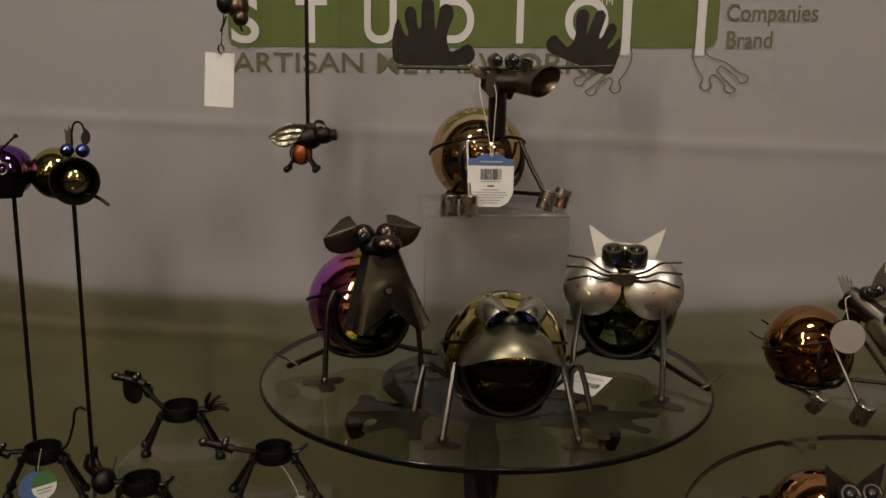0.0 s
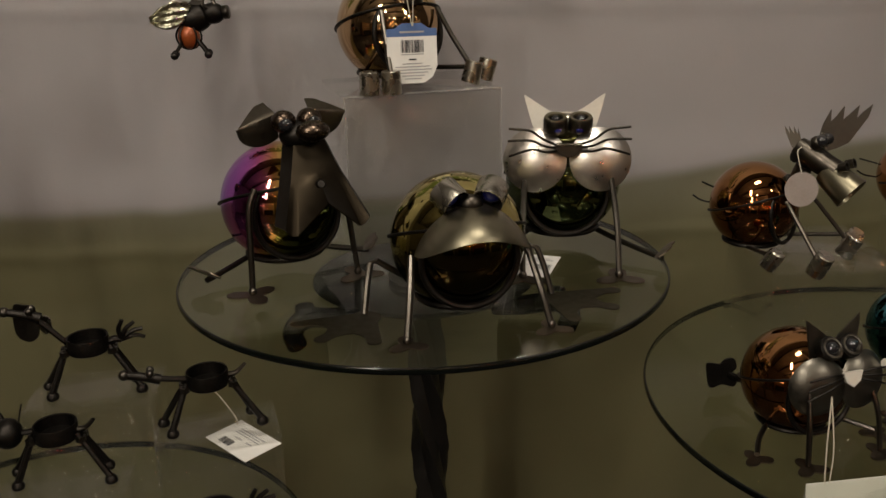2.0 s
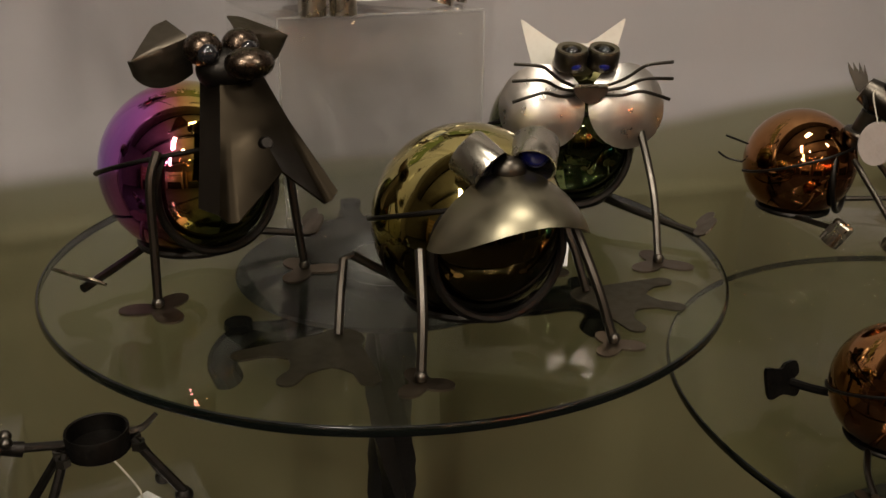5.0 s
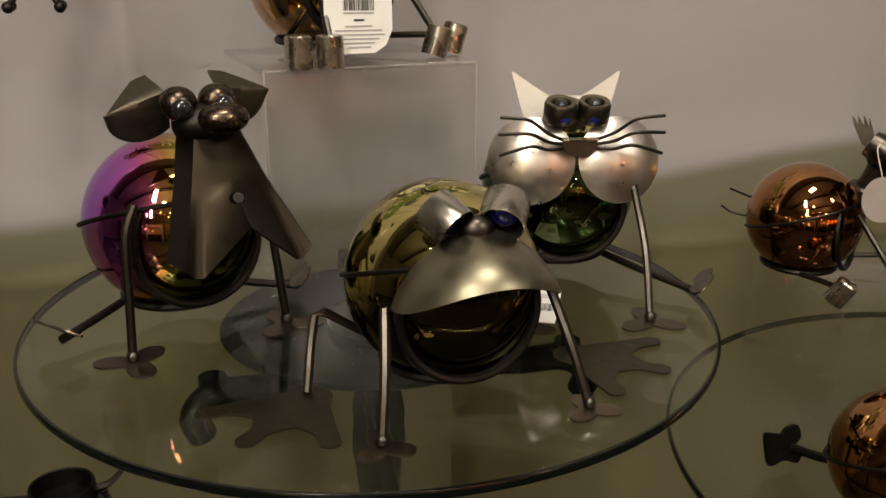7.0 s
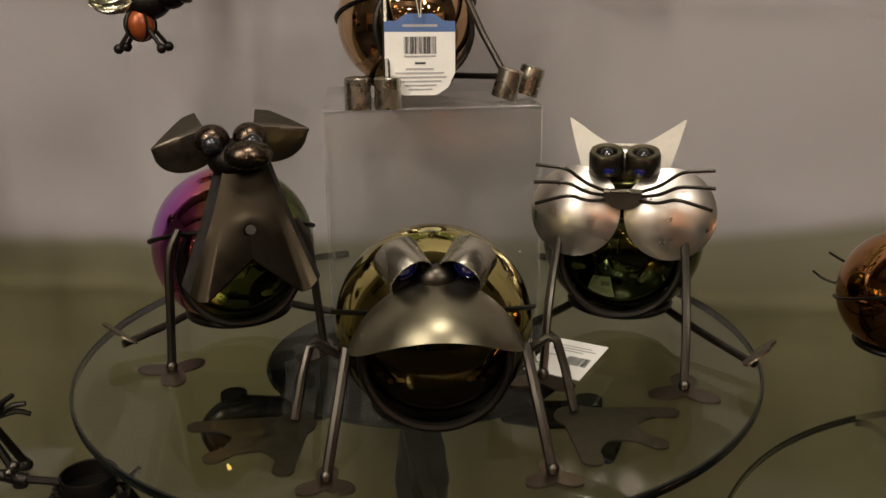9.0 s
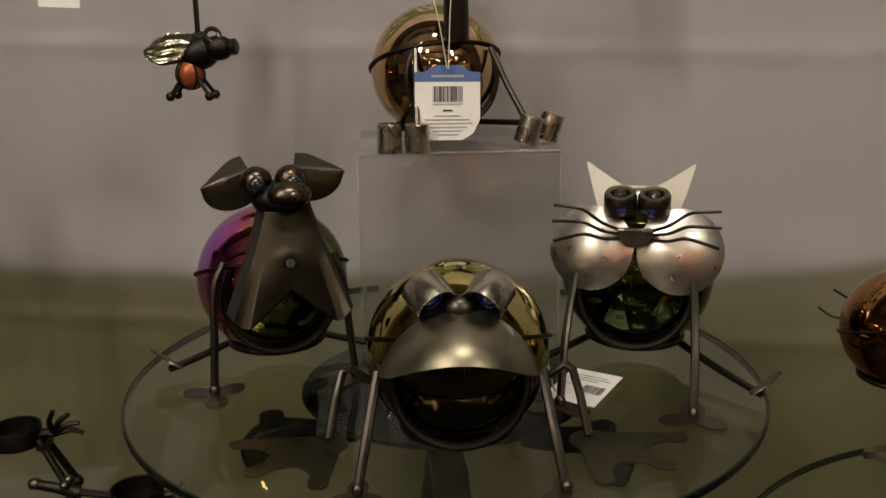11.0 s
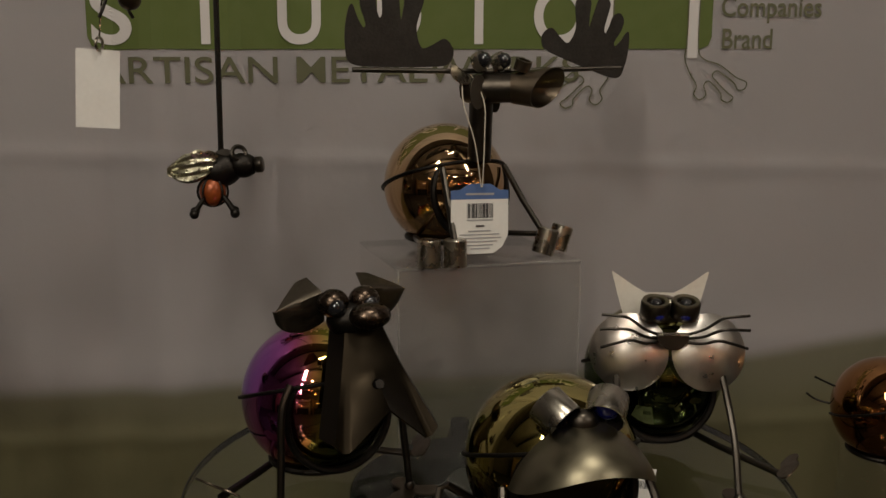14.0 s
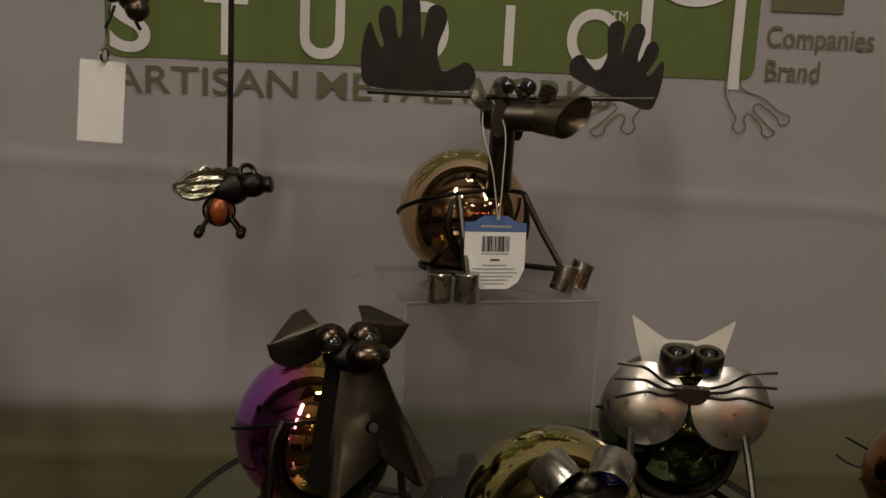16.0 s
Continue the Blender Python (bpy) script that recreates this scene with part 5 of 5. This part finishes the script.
pig = thing("flying_pig", pose(-0.1625, 1.030, 1.2745, 0, 0, 0) @ Matrix.Scale(1.12, 4), "small winged metal pig hanging on a rod", "hanging ornament")
part("rod", tube([(0.004, 0, 0.016), (0.005, 0, 0.70)], 0.0021, 8, bend=False), BLACKENED, pig, "straight dark steel rod")
part("body", globe((0.004, 0, 0.004), 0.0135, 24, 16, (1.25, 0.95, 0.95), pose(0, 0, 0, 0, -18, 0)), BLACKENED, pig)
part("barrel", globe((-0.003, -0.004, -0.0115), 0.0105, 20, 14, (0.95, 0.95, 1.1)), ORANGE, pig, "orange enamel belly")
for k in range(3):
    part("barrel_hoop", hoop((-0.003, -0.004, -0.0115), 0.0112, 0.0009, pose(0, 0, 0, 90, 0, -50 + 50 * k), 24, 6), BLACKENED, pig)
part("head", globe((0.020, -0.004, 0.008), 0.0095, 20, 14, (1.2, 1, 1)), BLACKENED, pig)
part("snout", lathe([(0, 0.0), (0.0055, 0.0), (0.0062, 0.001), (0.0062, 0.005), (0.005, 0.006), (0, 0.006)], pose(0.029, -0.007, 0.0085, 0, 84, -14), 20), STEEL, pig)
part("ear", hoop((0.017, -0.008, 0.0175), 0.0052, 0.0018, pose(0, 0, 0, 70, 0, 20), 20, 6), STEEL, pig)
part("ear", plate([(-0.006, 0), (0, 0.004), (0.006, 0.001), (0.002, -0.004)], 0.0012, pose(0.006, -0.004, 0.0175, 40), 3), STEEL, pig)
for s in (-1, 1):
    part("wing", sheet(lambda u, v: wing_skin(u, v, s), 22, 24, 0.0008), SILVER_LEAF, pig, "fluted silvered wing")
    for f, dx in ((-1, -0.014), (1, 0.014)):
        lg = part("leg", tube([(-0.002 + f * 0.006, -0.004 + s * 0.006, -0.014), (-0.002 + dx, -0.004 + s * 0.009, -0.026)], 0.0016, 8, bend=False), BLACKENED, pig)
        part("bolt_foot", globe((-0.002 + dx * 1.06, -0.004 + s * 0.0095, -0.0275), 0.0036, 12, 8), BLACKENED, lg)

orn = thing("hanging_bug", pose(-0.229, 0.967, 1.420), "small brown metal bug hanging above a blank card", "hanging ornament")
part("body", globe((0.006, 0, 0.004), 0.012, 20, 14, (1, 1, 1.15)), NOSE, orn)
part("head", globe((0.010, -0.008, -0.008), 0.0085, 18, 12), NOSE, orn)
part("tail", globe((-0.008, 0.0, 0.008), 0.009, 18, 12, (1, 1, 1.3)), BLACKENED, orn)
for s in (-1, 1):
    part("wing", plate([(0, 0.008), (s * 0.014, 0.010), (s * 0.018, 0.0), (s * 0.008, -0.006)], 0.0012, pose(0, 0.002, 0.012, 60), 3), BRUSHED, orn)
    part("leg", tube([(s * 0.006, -0.004, -0.006), (s * 0.009, -0.008, -0.016), (s * 0.012, -0.008, -0.022)], 0.0013, 6), BLACKENED, orn)
part("rod", tube([(0.002, 0, 0.012), (0.002, 0, 0.55)], 0.0014, 8, bend=False), BLACKENED, orn)
bc = thing("blank_card", pose(-0.2455, 0.967, 1.3465, 88, 3, 6), "blank off-white card hanging from the metal bug", "tag", "paper tags")
part("card", block(-0.0155, -0.029, -0.0005, 0.0155, 0.029, 0.0005, 0), CARD, bc, smooth=False)
part("card_ring", hoop((0.001, 0.033, 0.001), 0.0048, 0.0011, pose(0, 0, 0, 0, 60, 0), 20, 6), BRUSHED, bc)
part("chain", tube([(0.001, 0.037, 0.001), (0.002, 0.055, 0.001), (0.005, 0.092, 0.0)], 0.0007, 6), BRUSHED, bc)

# price tag of the middle candle dog
dt = thing("price_tag", pose(-0.143, 0.806, 0.9175, 1, 2, -54), "white price tag with a barcode hanging from a candle dog", "tag", "paper tags")
part("card", block(-0.0305, -0.020, -0.0003, 0.0305, 0.020, 0.0004), CARD, dt, smooth=False)
bars(dt, -0.018, -0.002, -0.015, 0.008, 12, None, 7)
text_bars(dt, [(-0.016, 0.018, 0.010, 0.0012), (-0.016, 0.014, 0.007, 0.0012), (-0.018, 0.016, 0.004, 0.0012), (-0.010, 0.0, -0.002, 0.0014), (0.006, 0.014, -0.002, 0.0014)], None)
part("string", tube([(-0.026, 0.012, 0.001), (-0.034, 0.016, 0.004), (-0.052, 0.012, 0.022), (-0.058, 0.006, 0.030)], 0.0007, 5), STRING, dt)

# ---------------------------------------------------------------- the hall behind the camera
BULB = glowing("warm_bulb", (1.0, 0.55, 0.25), 24.0)
BULB_WHITE = glowing("white_bulb", (1.0, 0.85, 0.65), 26.0)
NEON = glowing("red_neon", (1.0, 0.06, 0.03), 14.0)
rnd = random.Random(11)
for k in range(44):
    x, y, z = rnd.uniform(-4.6, 4.6), rnd.uniform(-5.2, -2.0), rnd.uniform(1.3, 3.3)
    ob = thing("booth_lamp", pose(x, y, z), "small warm spot lamp over an opposite booth", "lamp", "booth lamps")
    part("bulb", globe((0, 0, 0), rnd.uniform(0.025, 0.05), 10, 6), BULB if k % 3 else BULB_WHITE, ob)
    part("shade", lathe([(0.03, 0.06), (0.06, -0.01), (0.055, -0.01), (0.028, 0.055)], pose(0, 0, 0.02), 12), IRON, ob)
    part("cord", tube([(0, 0, 0.07), (0, 0, 4.2 - z)], 0.006, 6, bend=False), IRON, ob)


def booth(x, y, turn, mat, label):
    ob = thing("opposite_booth", pose(x, y, 0, 0, 0, turn), label, "booth", "booths across the aisle")
    part("back_panel", block(-1.1, -0.06, 0, 1.1, 0, 2.4, 0.005), mat, ob)
    for s in (-1, 1):
        part("side_panel", block(s * 1.1, -0.06, 0, s * 1.16, 0.9, 2.4, 0.005), mat, ob)
    part("counter", block(-0.9, 0.4, 0, 0.9, 0.9, 0.92, 0.01), CLOTH, ob, "counter under a dark cloth")
    for k in range(3):
        part("shelf", block(-0.95, 0.0, 1.1 + 0.4 * k, 0.95, 0.25, 1.13 + 0.4 * k), BOOTH_TAN if mat is not BOOTH_TAN else BOOTH_PALE, ob)


booth(-3.0, -5.4, -12, BOOTH_PALE, "pale panelled exhibition booth with shelves and a counter")
booth(-0.2, -5.9, 0, BOOTH_TAN, "tan panelled exhibition booth with shelves and a counter")
booth(2.6, -5.5, 10, BOOTH_RED, "maroon panelled exhibition booth with shelves and a counter")
booth(5.0, -2.6, 70, BOOTH_PALE, "pale panelled exhibition booth with shelves and a counter")
booth(-5.2, -2.2, -78, BOOTH_TAN, "tan panelled exhibition booth with shelves and a counter")
STRUNG = glowing("orange_bulb", (1.0, 0.32, 0.08), 22.0)
for k in range(3):
    garland = thing("string_lights", pose(0.25 + 0.75 * k, -2.6 - 0.3 * k, 1.35 + 0.16 * k), "string of small orange bulbs at an opposite booth", "lights", "booth lamps")
    for q in range(11):
        part("bulb", globe((0.085 * q, 0, 0.10 * math.sin(q * 1.3) + 0.02 * (q % 3)), 0.017, 10, 6), STRUNG, garland)
    part("wire", tube([(0.085 * q, 0, 0.10 * math.sin(q * 1.3) + 0.02 * (q % 3) + 0.017) for q in range(11)], 0.004, 5, steps=2), IRON, garland)
    for q in (0, 10):
        z0 = 0.10 * math.sin(q * 1.3) + 0.02 * (q % 3)
        part("post", tube([(0.085 * q, 0.0, -1.35 - 0.16 * k), (0.085 * q, 0.0, z0 + 0.017)], 0.012, 8, bend=False), IRON, garland)
sign = thing("neon_sign", pose(1.2, -3.6, 1.75, 0, 0, 0), "red neon sign strip at an opposite booth", "sign")
for k in range(4):
    part("neon_tube", tube([(-0.28 + 0.18 * k, 0, -0.08), (-0.22 + 0.18 * k, 0, 0.08)], 0.012, 8, bend=False), NEON, sign)
part("board", block(-0.45, -0.06, -0.16, 0.5, -0.03, 0.16), HALL, sign)
part("post", tube([(0, -0.045, -1.75), (0, -0.045, -0.16)], 0.03, 10, bend=False), IRON, sign)
